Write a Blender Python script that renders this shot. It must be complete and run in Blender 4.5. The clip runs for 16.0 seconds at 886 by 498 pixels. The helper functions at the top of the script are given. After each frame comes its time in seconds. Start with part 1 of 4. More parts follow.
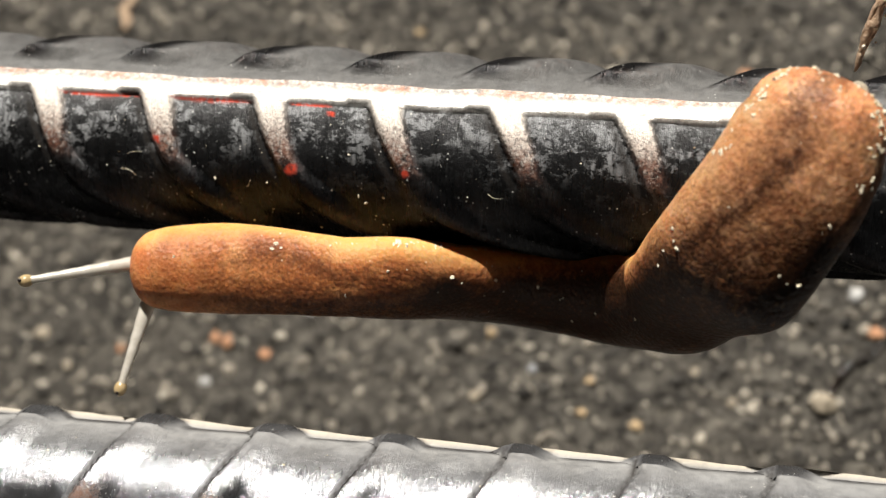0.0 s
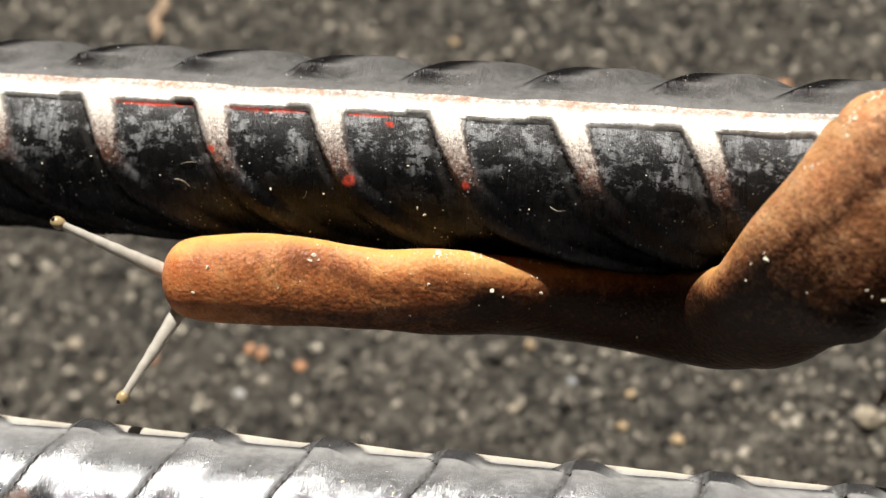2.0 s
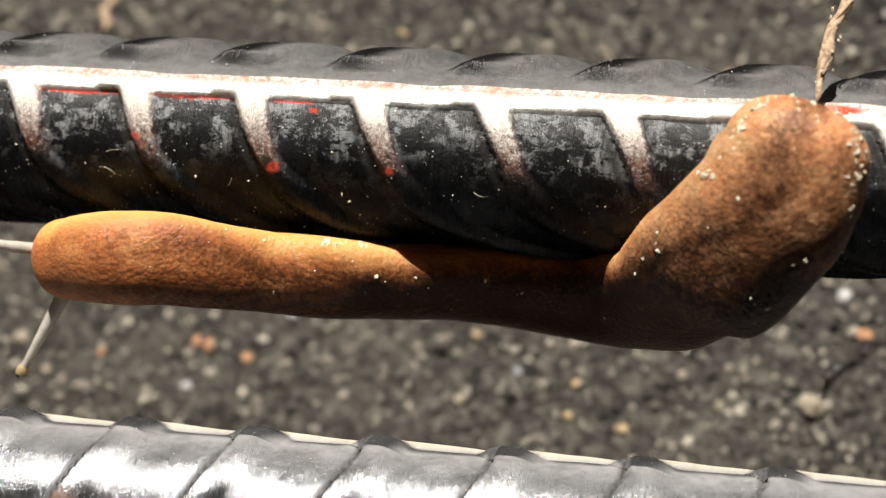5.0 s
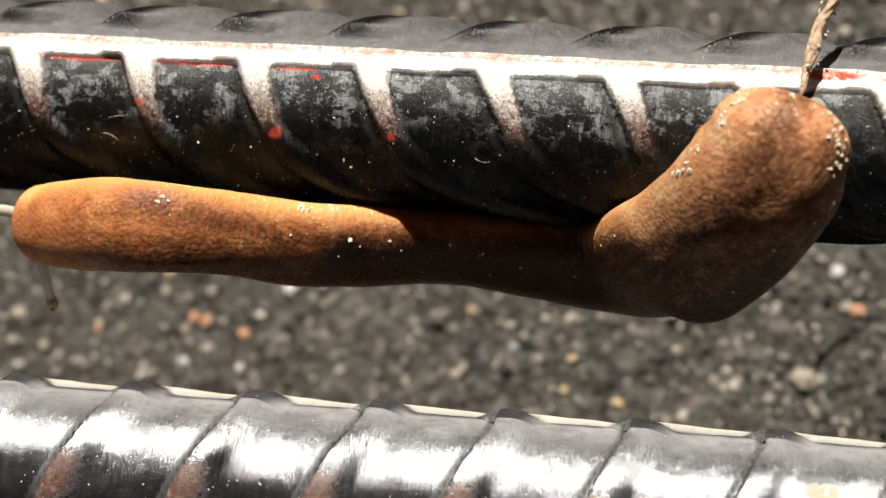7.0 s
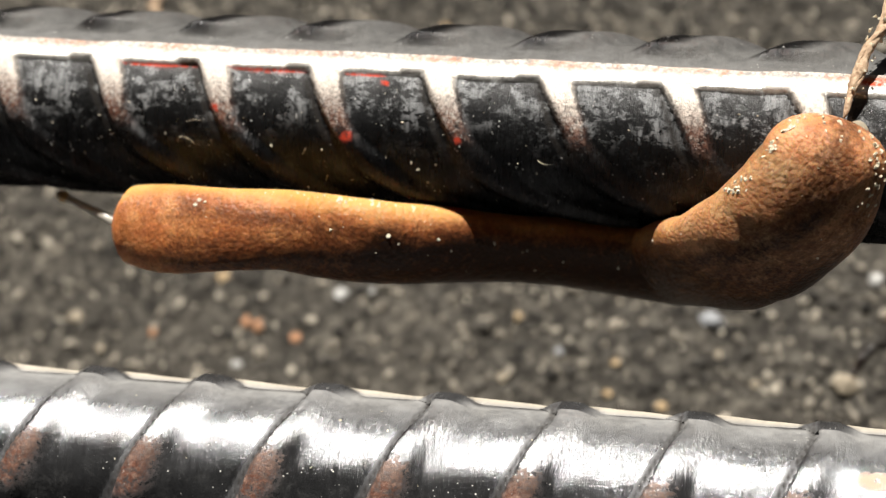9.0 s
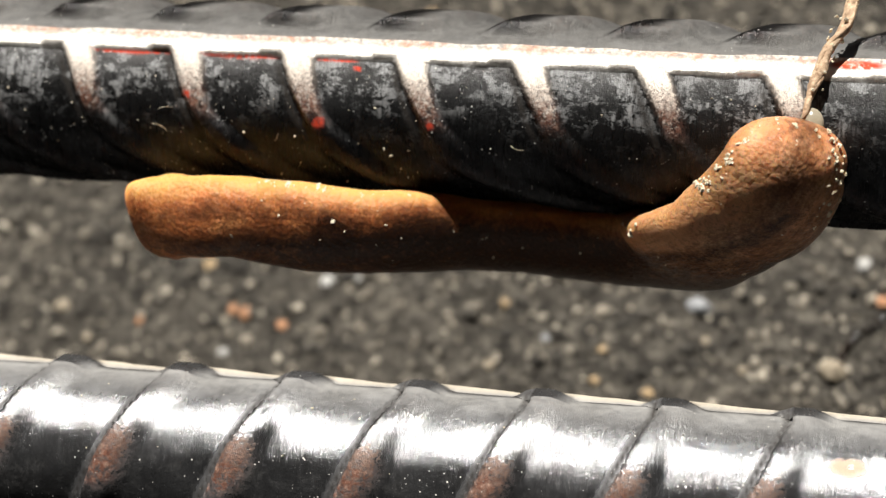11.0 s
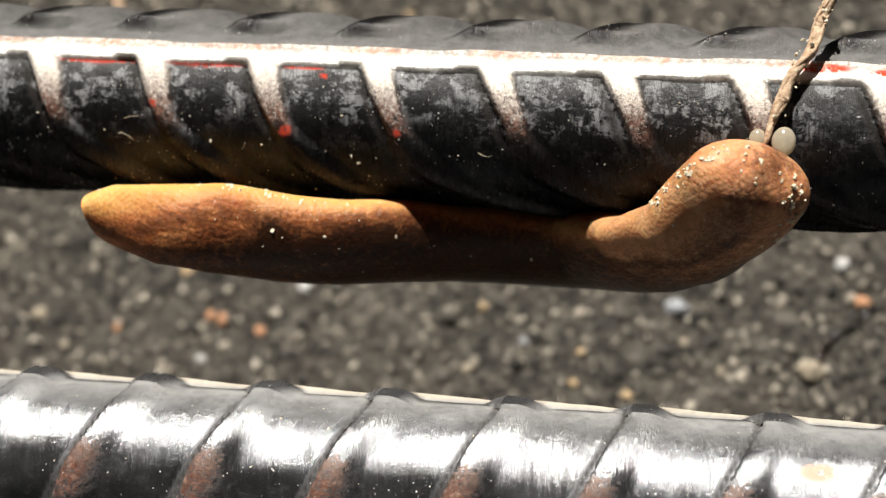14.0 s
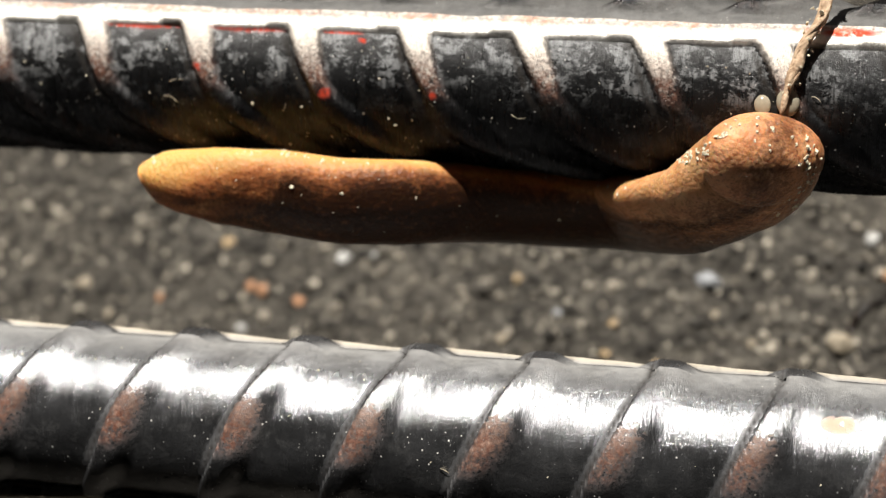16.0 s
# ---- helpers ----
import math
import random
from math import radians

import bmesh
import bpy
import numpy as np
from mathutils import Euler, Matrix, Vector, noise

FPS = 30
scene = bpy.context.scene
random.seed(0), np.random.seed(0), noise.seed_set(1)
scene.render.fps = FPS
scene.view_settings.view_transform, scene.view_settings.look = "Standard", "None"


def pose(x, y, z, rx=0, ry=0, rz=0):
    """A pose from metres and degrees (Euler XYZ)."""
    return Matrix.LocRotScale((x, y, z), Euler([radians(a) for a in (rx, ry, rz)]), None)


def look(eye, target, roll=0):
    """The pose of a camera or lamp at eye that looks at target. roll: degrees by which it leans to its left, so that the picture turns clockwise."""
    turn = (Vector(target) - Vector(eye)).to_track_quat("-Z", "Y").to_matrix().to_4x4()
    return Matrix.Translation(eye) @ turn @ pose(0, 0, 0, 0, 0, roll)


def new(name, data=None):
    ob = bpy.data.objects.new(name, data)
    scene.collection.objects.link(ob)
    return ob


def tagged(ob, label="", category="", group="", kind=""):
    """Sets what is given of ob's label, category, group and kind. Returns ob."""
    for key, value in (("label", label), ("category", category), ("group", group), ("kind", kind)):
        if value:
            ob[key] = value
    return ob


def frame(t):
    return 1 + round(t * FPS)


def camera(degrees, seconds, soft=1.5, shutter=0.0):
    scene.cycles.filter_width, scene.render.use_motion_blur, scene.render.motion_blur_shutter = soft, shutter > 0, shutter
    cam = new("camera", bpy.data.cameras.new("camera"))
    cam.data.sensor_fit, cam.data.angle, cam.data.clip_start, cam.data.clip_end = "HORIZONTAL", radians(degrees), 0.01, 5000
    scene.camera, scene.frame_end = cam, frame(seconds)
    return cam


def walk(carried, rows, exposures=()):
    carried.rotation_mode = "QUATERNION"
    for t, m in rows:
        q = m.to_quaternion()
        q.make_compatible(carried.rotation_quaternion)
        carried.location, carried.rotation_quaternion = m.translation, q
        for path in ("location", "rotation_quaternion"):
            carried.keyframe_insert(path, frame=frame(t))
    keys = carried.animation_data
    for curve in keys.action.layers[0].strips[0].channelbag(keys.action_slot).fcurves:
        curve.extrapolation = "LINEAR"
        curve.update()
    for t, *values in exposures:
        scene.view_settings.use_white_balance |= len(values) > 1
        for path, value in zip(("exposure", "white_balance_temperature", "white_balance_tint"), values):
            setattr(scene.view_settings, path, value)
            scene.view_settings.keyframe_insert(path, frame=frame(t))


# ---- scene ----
MM = 0.001

# ---- camera and its path ----
cam = camera(32.383, 16.0, soft=1.3)
cam.data.dof.use_dof = True
cam.data.dof.focus_distance = 0.126
cam.data.dof.aperture_fstop = 27.0
walk(cam, [
    (0, pose(0.03469, -0.06516, 0.18476, 27.120, 9.335, 9.249)),
    (0.5, pose(0.03388, -0.06483, 0.18365, 27.234, 9.314, 9.261)),
    (1, pose(0.03271, -0.06443, 0.18274, 27.201, 9.193, 9.219)),
    (1.5, pose(0.03127, -0.06455, 0.18250, 27.315, 9.188, 9.282)),
    (2, pose(0.02926, -0.06479, 0.18386, 27.481, 9.262, 9.372)),
    (2.5, pose(0.02928, -0.06546, 0.18212, 27.477, 9.223, 9.282)),
    (3, pose(0.03067, -0.06495, 0.18073, 27.259, 9.071, 9.251)),
    (3.2, pose(0.03158, -0.06405, 0.18028, 27.187, 8.920, 9.237)),
    (5.3, pose(0.03483, -0.06523, 0.18263, 27.321, 8.745, 8.835)),
    (5.5, pose(0.03549, -0.06576, 0.18168, 27.235, 8.590, 8.779)),
    (6, pose(0.03616, -0.06545, 0.18143, 27.057, 8.324, 8.590)),
    (6.5, pose(0.03609, -0.06565, 0.18191, 27.046, 8.230, 8.580)),
    (7, pose(0.03340, -0.06768, 0.18254, 27.110, 8.366, 8.735)),
    (7.5, pose(0.03134, -0.06994, 0.18421, 27.397, 8.661, 9.110)),
    (8, pose(0.02989, -0.07090, 0.18640, 27.850, 8.813, 9.265)),
    (8.5, pose(0.03089, -0.07145, 0.18621, 27.975, 8.747, 9.242)),
    (9, pose(0.03072, -0.07243, 0.18709, 27.992, 8.846, 9.259)),
    (9.5, pose(0.03275, -0.07325, 0.18498, 27.823, 8.890, 9.222)),
    (9.7, pose(0.03262, -0.07285, 0.18561, 27.887, 8.822, 9.185)),
    (11.8, pose(0.03413, -0.07151, 0.18581, 27.260, 9.511, 9.175)),
    (12, pose(0.03404, -0.07168, 0.18535, 27.240, 9.481, 9.088)),
    (12.5, pose(0.03416, -0.07123, 0.18454, 27.250, 9.477, 8.963)),
    (13, pose(0.03449, -0.07088, 0.18474, 27.270, 9.448, 8.867)),
    (13.5, pose(0.03518, -0.07031, 0.18481, 27.283, 9.349, 8.674)),
    (14, pose(0.03549, -0.07013, 0.18525, 27.267, 9.325, 8.539)),
    (14.5, pose(0.03488, -0.07255, 0.18521, 27.246, 9.614, 8.633)),
    (15, pose(0.03534, -0.07344, 0.18499, 27.326, 9.979, 8.779)),
    (15.5, pose(0.03523, -0.07442, 0.18607, 27.447, 10.201, 9.115)),
    (16, pose(0.03706, -0.07481, 0.18715, 27.366, 10.429, 9.629)),
])

# ---- world, sun, exposure ----
SUN_ZENITH, SUN_SIDE = 31.0, -6.0          # degrees from straight up towards +y, and towards -x
sun_way = Vector((math.tan(radians(SUN_SIDE)), math.sin(radians(SUN_ZENITH)), math.cos(radians(SUN_ZENITH)))).normalized()
world = bpy.data.worlds.new("sky")
scene.world = world
world.use_nodes = True
wn = world.node_tree.nodes
sky = wn.new("ShaderNodeTexSky")
sky.sky_type = "NISHITA"
sky.sun_disc = False
sky.sun_elevation = math.asin(sun_way.z)
sky.sun_rotation = math.atan2(sun_way.x, sun_way.y)
world.node_tree.links.new(sky.outputs[0], wn["Background"].inputs[0])
wn["Background"].inputs[1].default_value = 0.012
sun_data = bpy.data.lights.new("sun", "SUN")
sun_data.energy, sun_data.angle, sun_data.color = 5.0, radians(0.55), (1.0, 0.95, 0.87)
sun = new("sun", sun_data)
sun.matrix_world = look(sun_way, (0, 0, 0))
scene.view_settings.exposure = 0.53


# ---- materials ----
def material(name, rough=0.5, metal=0.0, spec=0.5):
    m = bpy.data.materials.new(name)
    m.use_nodes = True
    p = m.node_tree.nodes["Principled BSDF"]
    p.inputs["Roughness"].default_value = rough
    p.inputs["Metallic"].default_value = metal
    p.inputs["Specular IOR Level"].default_value = spec
    return m, p


class Nodes:
    """Short hand for building node trees."""

    def __init__(self, mat):
        self.t = mat.node_tree
        self.p = self.t.nodes["Principled BSDF"]

    def put(self, value, socket):
        if isinstance(value, bpy.types.NodeSocket):
            self.t.links.new(value, socket)
        elif isinstance(value, (tuple, list)) and len(value) == 3 and len(socket.default_value) == 4:
            socket.default_value = (*value, 1)
        else:
            socket.default_value = value

    def coords(self, scale=1000.0, attribute=None, stretch=(1, 1, 1)):
        if attribute:
            n = self.t.nodes.new("ShaderNodeAttribute")
            n.attribute_name = attribute
            out = n.outputs["Vector"]
        else:
            out = self.t.nodes.new("ShaderNodeTexCoord").outputs["Object"]
        mp = self.t.nodes.new("ShaderNodeMapping")
        mp.inputs["Scale"].default_value = [scale * s for s in stretch]
        self.t.links.new(out, mp.inputs[0])
        return mp.outputs[0]

    def noise(self, vec, scale, detail=4.0, rough=0.55, distort=0.0):
        n = self.t.nodes.new("ShaderNodeTexNoise")
        self.put(vec, n.inputs["Vector"])
        for k, v in (("Scale", scale), ("Detail", detail), ("Roughness", rough), ("Distortion", distort)):
            n.inputs[k].default_value = v
        return n.outputs["Fac"]

    def voronoi(self, vec, scale, out="Distance"):
        n = self.t.nodes.new("ShaderNodeTexVoronoi")
        self.put(vec, n.inputs["Vector"])
        n.inputs["Scale"].default_value = scale
        return n.outputs[out]

    def ramp(self, fac, *stops):
        n = self.t.nodes.new("ShaderNodeValToRGB")
        self.put(fac, n.inputs[0])
        el = n.color_ramp.elements
        while len(el) < len(stops):
            el.new(0.5)
        for e, (pos, col) in zip(el, stops):
            e.position = pos
            e.color = (*col, 1) if isinstance(col, tuple) else (col, col, col, 1)
        return n.outputs[0]

    def mix(self, fac, a, b):
        n = self.t.nodes.new("ShaderNodeMix")
        n.data_type = "RGBA"
        self.put(fac, n.inputs[0])
        self.put(a, n.inputs[6])
        self.put(b, n.inputs[7])
        return n.outputs[2]

    def math(self, op, a, b=0.0):
        n = self.t.nodes.new("ShaderNodeMath")
        n.operation = op
        self.put(a, n.inputs[0])
        self.put(b, n.inputs[1])
        return n.outputs[0]

    def bump(self, height, strength, distance):
        n = self.t.nodes.new("ShaderNodeBump")
        n.inputs["Strength"].default_value = strength
        n.inputs["Distance"].default_value = distance
        self.put(height, n.inputs["Height"])
        self.put(n.outputs[0], self.p.inputs["Normal"])

    def base(self, v):
        self.put(v, self.p.inputs["Base Color"])

    def rough(self, v):
        self.put(v, self.p.inputs["Roughness"])

    def attr(self, name):
        n = self.t.nodes.new("ShaderNodeAttribute")
        n.attribute_name = name
        return n.outputs["Fac"]

    def island(self):
        return self.t.nodes.new("ShaderNodeNewGeometry").outputs["Random Per Island"]

    def each(self):
        return self.t.nodes.new("ShaderNodeObjectInfo").outputs["Random"]


def steel_material(name, tint, rust_amount, rough_lo, rough_hi, metal, dusty, chalky, crest, bare, fleck, haze, chalk, relief, streak):
    """Black mill-scaled steel: rusty on the raised ribs, whose brightness is scuffing and sun glint put into the
    colour, dusty smears between them.
    """
    m, p = material(name, 0.3, 0.9, 0.5)
    n = Nodes(m)
    v = n.coords(1000)
    long = n.coords(1000, stretch=(0.8, 1.1, 1.1))
    drawn = n.coords(1000, stretch=(3.2, 0.5, 0.5))
    blotch = n.noise(v, 0.22, 5, 0.6)
    fine = n.noise(v, 2.4, 5, 0.65)
    scale = n.mix(n.ramp(blotch, (0.35, 0.0), (0.62, 1.0)), tint, tuple(c * 2.0 for c in tint))
    smear = n.ramp(n.noise(long, 0.5, 9, 0.8, 0.25), (0.5, 0.0), (0.555, 1.0))
    smear = n.math("MULTIPLY", smear, n.ramp(n.noise(v, 0.14, 3), (0.38, 0.3), (0.52, 1.0)))
    smear = n.math("MULTIPLY", smear, n.ramp(n.noise(drawn, 0.9, 5, 0.75), (0.38, 0.25), (0.54, 1.0)))
    film = n.math("MULTIPLY", n.attr("dust"), n.ramp(n.noise(long, 0.8, 6, 0.72), (0.36, 0.72), (0.58, 1.0)))
    smear = n.math("MULTIPLY", smear, n.attr("chalk"))
    col = n.mix(n.math("MULTIPLY", film, 0.7), scale, haze)
    col = n.mix(smear, col, chalk)
    rib, ridge, paint = n.attr("worn_lit"), n.attr("ridge"), n.attr("paint")
    worn_lit = n.ramp(n.math("ADD", n.math("MULTIPLY", rib, 0.85), n.math("MULTIPLY", n.math("SUBTRACT", fine, 0.5), 1.7)), (0.32, 0.0), (0.6, 1.0))
    worn_lit = n.math("MULTIPLY", worn_lit, n.ramp(rib, (0.02, 0.0), (0.2, 1.0)))
    worn_lit = n.math("MULTIPLY", worn_lit, n.ramp(n.noise(v, 3.6, 4, 0.7), (0.36, 0.3), (0.52, 1.0)))
    # sun glint on the ribs near the crest, put into the colour
    worn_lit = n.math("MAXIMUM", worn_lit, n.math("MULTIPLY", n.attr("rib_glint"), n.ramp(fine, (0.3, 0.6), (0.5, 1.0))))
    rust = n.math("MULTIPLY", n.math("SUBTRACT", rib, n.math("MULTIPLY", n.attr("rib_glint"), 0.8)), n.ramp(n.noise(v, 1.9, 7, 0.78), (0.55 - rust_amount, 0.0), (0.66 - rust_amount, 1.0)))
    rust = n.math("MULTIPLY", rust, n.ramp(n.noise(v, 0.25, 3), (0.4, 0.3), (0.6, 1.0)))
    rust = n.math("MAXIMUM", rust, n.math("MULTIPLY", n.attr("tip"), n.ramp(n.noise(v, 2.2, 5, 0.7), (0.36, 0.0), (0.56, 1.0))))
    col = n.mix(n.math("MULTIPLY", worn_lit, 0.95), col, bare)
    col = n.mix(n.math("MULTIPLY", ridge, n.ramp(fine, (0.3, 0.5), (0.55, 1.0))), col, crest)
    col = n.mix(n.math("MULTIPLY", rust, 0.85), col, n.ramp(n.noise(v, 1.8, 6, 0.75), (0.34, (0.075, 0.028, 0.019)), (0.5, (0.19, 0.08, 0.052)), (0.68, (0.42, 0.28, 0.22))))
    red = n.math("MULTIPLY", paint, n.ramp(n.noise(v, 1.7, 4), (0.36, 0.0), (0.5, 1.0)))
    col = n.mix(red, col, fleck)
    col = n.mix(n.math("MULTIPLY", n.attr("flush"), n.ramp(n.noise(v, 2.6, 4, 0.7), (0.4, 0.0), (0.54, 0.7))), col, (0.6, 0.26, 0.15))
    # dark colour in the grooves and in strips by the far rib
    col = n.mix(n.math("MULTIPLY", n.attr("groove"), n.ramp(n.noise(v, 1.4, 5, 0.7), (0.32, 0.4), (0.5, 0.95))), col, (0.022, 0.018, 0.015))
    dots = n.ramp(n.voronoi(v, 1.5), (0.09, 1.0), (0.14, 0.0))
    dots = n.math("MULTIPLY", dots, n.ramp(n.noise(v, 0.4, 2), (0.56, 0.0), (0.64, 1.0)))
    fleck_b = n.ramp(n.voronoi(n.coords(1000, stretch=(1.2, 0.8, 0.8)), 3.1), (0.12, 1.0), (0.2, 0.0))
    dots = n.math("MAXIMUM", dots, n.math("MULTIPLY", fleck_b, n.ramp(n.noise(v, 0.7, 3), (0.6, 0.0), (0.66, 0.8))))
    dots = n.math("MULTIPLY", dots, n.math("SUBTRACT", 1.0, n.math("MULTIPLY", film, 0.75)))
    fibres = n.ramp(n.voronoi(n.coords(1000, stretch=(0.5, 1.6, 1.2)), 0.8), (0.03, 1.0), (0.07, 0.0))
    dust = n.math("MAXIMUM", dots, n.math("MULTIPLY", fibres, n.ramp(n.noise(v, 0.22, 2), (0.55, 0.0), (0.62, 0.9))))
    col = n.mix(dust, col, (0.8, 0.78, 0.74))
    n.base(col)
    matt = n.math("MAXIMUM", n.math("MAXIMUM", dust, red), n.math("MAXIMUM", n.math("MULTIPLY", rust, 0.9), n.math("MULTIPLY", smear, dusty)))
    matt = n.math("MAXIMUM", matt, n.math("MAXIMUM", n.math("MULTIPLY", worn_lit, 0.6), n.math("MULTIPLY", film, 1.0)))
    matt = n.math("MAXIMUM", matt, n.math("MAXIMUM", n.attr("groove"), n.math("MULTIPLY", ridge, chalky)))
    n.put(n.math("MULTIPLY", metal, n.math("SUBTRACT", 1.0, n.math("MULTIPLY", matt, 0.95))), p.inputs["Metallic"])
    p.inputs["Specular Tint"].default_value = (0.22, 0.22, 0.22, 1)
    n.rough(n.math("ADD", n.ramp(n.noise(drawn, 0.7, 6, 0.72), (0.32, rough_lo), (0.68, rough_hi)), n.math("MULTIPLY", matt, 0.48)))
    h = n.math("ADD", n.math("MULTIPLY", fine, 0.5), n.math("MULTIPLY", n.noise(v, 7.0, 3), 0.3))
    h = n.math("ADD", h, n.math("MULTIPLY", n.noise(drawn, 1.0, 5, 0.7), streak))
    h = n.math("ADD", h, n.math("MULTIPLY", n.noise(v, 1.3, 6, 0.75), 0.8 - streak))
    h = n.math("ADD", h, n.math("MULTIPLY", n.noise(drawn, 3.0, 3, 0.7), streak * 0.6))
    n.bump(h, relief, 0.00025)
    return m


steel_upper = steel_material("mill_scale_steel", (0.014, 0.0145, 0.016), 0.09, 0.16, 0.4, 0.88, 0.85, 0.0, (0.88, 0.85, 0.8), (0.8, 0.73, 0.66), (0.6, 0.065, 0.032), (0.29, 0.285, 0.275), (0.3, 0.306, 0.314), 0.6, 0.6)
steel_lower = steel_material("worn_steel", (0.16, 0.163, 0.172), 0.1, 0.12, 0.28, 0.92, 0.25, 0.9, (0.62, 0.55, 0.44), (0.24, 0.17, 0.14), (0.62, 0.43, 0.33), (0.4, 0.393, 0.376), (0.6, 0.59, 0.57), 0.46, 0.55)


def skin_material():
    """Moist brown slug skin: fine tubercles, soft dark mottling, bands with painted shade, paler orange edge by the
    foot.
    """
    m, p = material("slug_skin", 0.5, 0.0, 0.2)
    n = Nodes(m)
    v = n.coords(1.0, "skin")
    along = n.coords(1.0, "skin", stretch=(0.7, 1, 1))
    mottle = n.noise(along, 0.42, 4, 0.6, 0.3)
    patch = n.math("ADD", n.math("MULTIPLY", n.noise(v, 1.15, 6, 0.72), 0.6), n.math("MULTIPLY", n.noise(v, 3.1, 4, 0.7), 0.4))
    grain = n.noise(v, 4.4, 3, 0.65)
    wart = n.voronoi(v, 2.3)
    col = n.ramp(mottle, (0.32, (0.38, 0.118, 0.04)), (0.5, (0.53, 0.18, 0.063)), (0.66, (0.66, 0.27, 0.105)))
    ways = n.t.nodes.new("ShaderNodeSeparateXYZ")
    n.put(v, ways.inputs[0])
    # tail skin pinker, and lightened to make up for weak sun on it
    rear = n.ramp(n.math("DIVIDE", ways.outputs[0], 100.0), (0.5, 0.0), (0.66, 1.0))
    col = n.mix(n.math("MULTIPLY", rear, 0.8), col, n.ramp(mottle, (0.34, (0.56, 0.25, 0.12)), (0.5, (0.68, 0.33, 0.165)), (0.64, (0.8, 0.44, 0.245))))
    # dark flecks and skin bands, and the bar's shade painted into the colour
    band_shade = n.attr("band_shade")
    fleck_shade = n.math("ADD", n.math("MULTIPLY", band_shade, 0.95), n.math("MULTIPLY", n.math("SUBTRACT", patch, 0.5), 2.3))
    fleck_shade = n.math("ADD", fleck_shade, n.math("MULTIPLY", n.math("SUBTRACT", mottle, 0.5), -0.12))
    dark = n.ramp(fleck_shade, (0.14, 0.0), (0.46, 0.6), (0.85, 0.985))
    col = n.mix(dark, col, n.mix(n.ramp(band_shade, (0.5, 0.0), (1.0, 1.0)), (0.09, 0.03, 0.013), (0.022, 0.0085, 0.0045)))
    col = n.mix(n.ramp(n.noise(v, 3.0, 4, 0.7), (0.33, 0.55), (0.45, 0.0)), col, (0.1, 0.034, 0.014))
    col = n.mix(n.math("MULTIPLY", n.ramp(grain, (0.55, 0.0), (0.68, 0.3)), n.math("SUBTRACT", 1.0, n.math("MULTIPLY", dark, 0.85))), col, (0.7, 0.37, 0.2))
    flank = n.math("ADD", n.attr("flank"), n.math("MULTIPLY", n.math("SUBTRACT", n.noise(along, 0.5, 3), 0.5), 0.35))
    rim = n.math("MULTIPLY", n.ramp(flank, (0.3, 0.0), (0.68, 0.6), (0.92, 0.95)), n.math("SUBTRACT", 1.0, n.math("MAXIMUM", n.math("MULTIPLY", rear, 0.85), n.math("MULTIPLY", band_shade, 0.8))))
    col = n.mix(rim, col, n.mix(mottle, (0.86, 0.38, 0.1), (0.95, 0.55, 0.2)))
    n.base(col)
    p.inputs["Subsurface Weight"].default_value = 0.4
    p.inputs["Subsurface Radius"].default_value = (1.0, 0.38, 0.14)
    p.inputs["Subsurface Scale"].default_value = 0.0015
    n.rough(n.ramp(grain, (0.4, 0.5), (0.62, 0.27)))
    h = n.math("ADD", n.math("MULTIPLY", wart, -0.75), n.math("MULTIPLY", n.noise(v, 0.8, 3), 0.5))
    h = n.math("ADD", h, n.math("MULTIPLY", grain, 0.7))
    n.bump(h, 0.4, 0.00026)
    return m


skin = skin_material()


def plain(name, a, b, scale, rough, bump=0.0, dist=0.0001, spec=0.4, transmission=0.0):
    m, p = material(name, rough, 0.0, spec)
    n = Nodes(m)
    v = n.coords(1000)
    f = n.noise(v, scale, 5, 0.65)
    n.base(n.ramp(f, (0.3, a), (0.7, b)))
    if bump:
        n.bump(n.noise(v, scale * 2.5, 4), bump, dist)
    if transmission:
        p.inputs["Transmission Weight"].default_value = transmission
    return m


tentacle_skin = plain("tentacle_skin", (0.68, 0.63, 0.54), (0.85, 0.81, 0.73), 1.5, 0.22, 0.25, 0.0001, 0.6, 0.35)
bulb_skin = plain("bulb_skin", (0.50, 0.36, 0.17), (0.66, 0.50, 0.28), 2.0, 0.2, 0.0, 0.0001, 0.6, 0.25)
eye_black = plain("eye_pigment", (0.012, 0.01, 0.01), (0.03, 0.02, 0.015), 3.0, 0.2)
crumb_pale = plain("pale_crumb", (0.68, 0.58, 0.4), (0.88, 0.82, 0.68), 1.2, 0.7, 0.5)
slime = plain("slime", (0.56, 0.49, 0.36), (0.74, 0.67, 0.52), 0.8, 0.15, 0.1, 0.0001, 0.7, 0.5)
straw_mat = plain("dry_fibre", (0.33, 0.2, 0.12), (0.78, 0.59, 0.41), 1.8, 0.75, 0.8, 0.0002)


def grit_material():
    m, _ = material("grit", 0.8, 0.0, 0.3)
    n = Nodes(m)
    v = n.coords(1000)
    r = n.island()
    col = n.ramp(r, (0.0, (0.018, 0.017, 0.0155)), (0.48, (0.068, 0.062, 0.054)), (0.7, (0.19, 0.172, 0.146)), (0.9, (0.42, 0.37, 0.3)), (1.0, (0.76, 0.69, 0.57)))
    col = n.mix(n.ramp(n.noise(v, 1.2, 4), (0.4, 0.35), (0.6, 0.0)), col, (0.04, 0.037, 0.033))
    col = n.mix(n.ramp(n.noise(v, 0.16, 4, 0.6), (0.38, 0.55), (0.5, 0.0)), col, (0.022, 0.02, 0.017))
    n.base(col)
    n.bump(n.noise(v, 3.0, 4), 0.6, 0.0003)
    return m


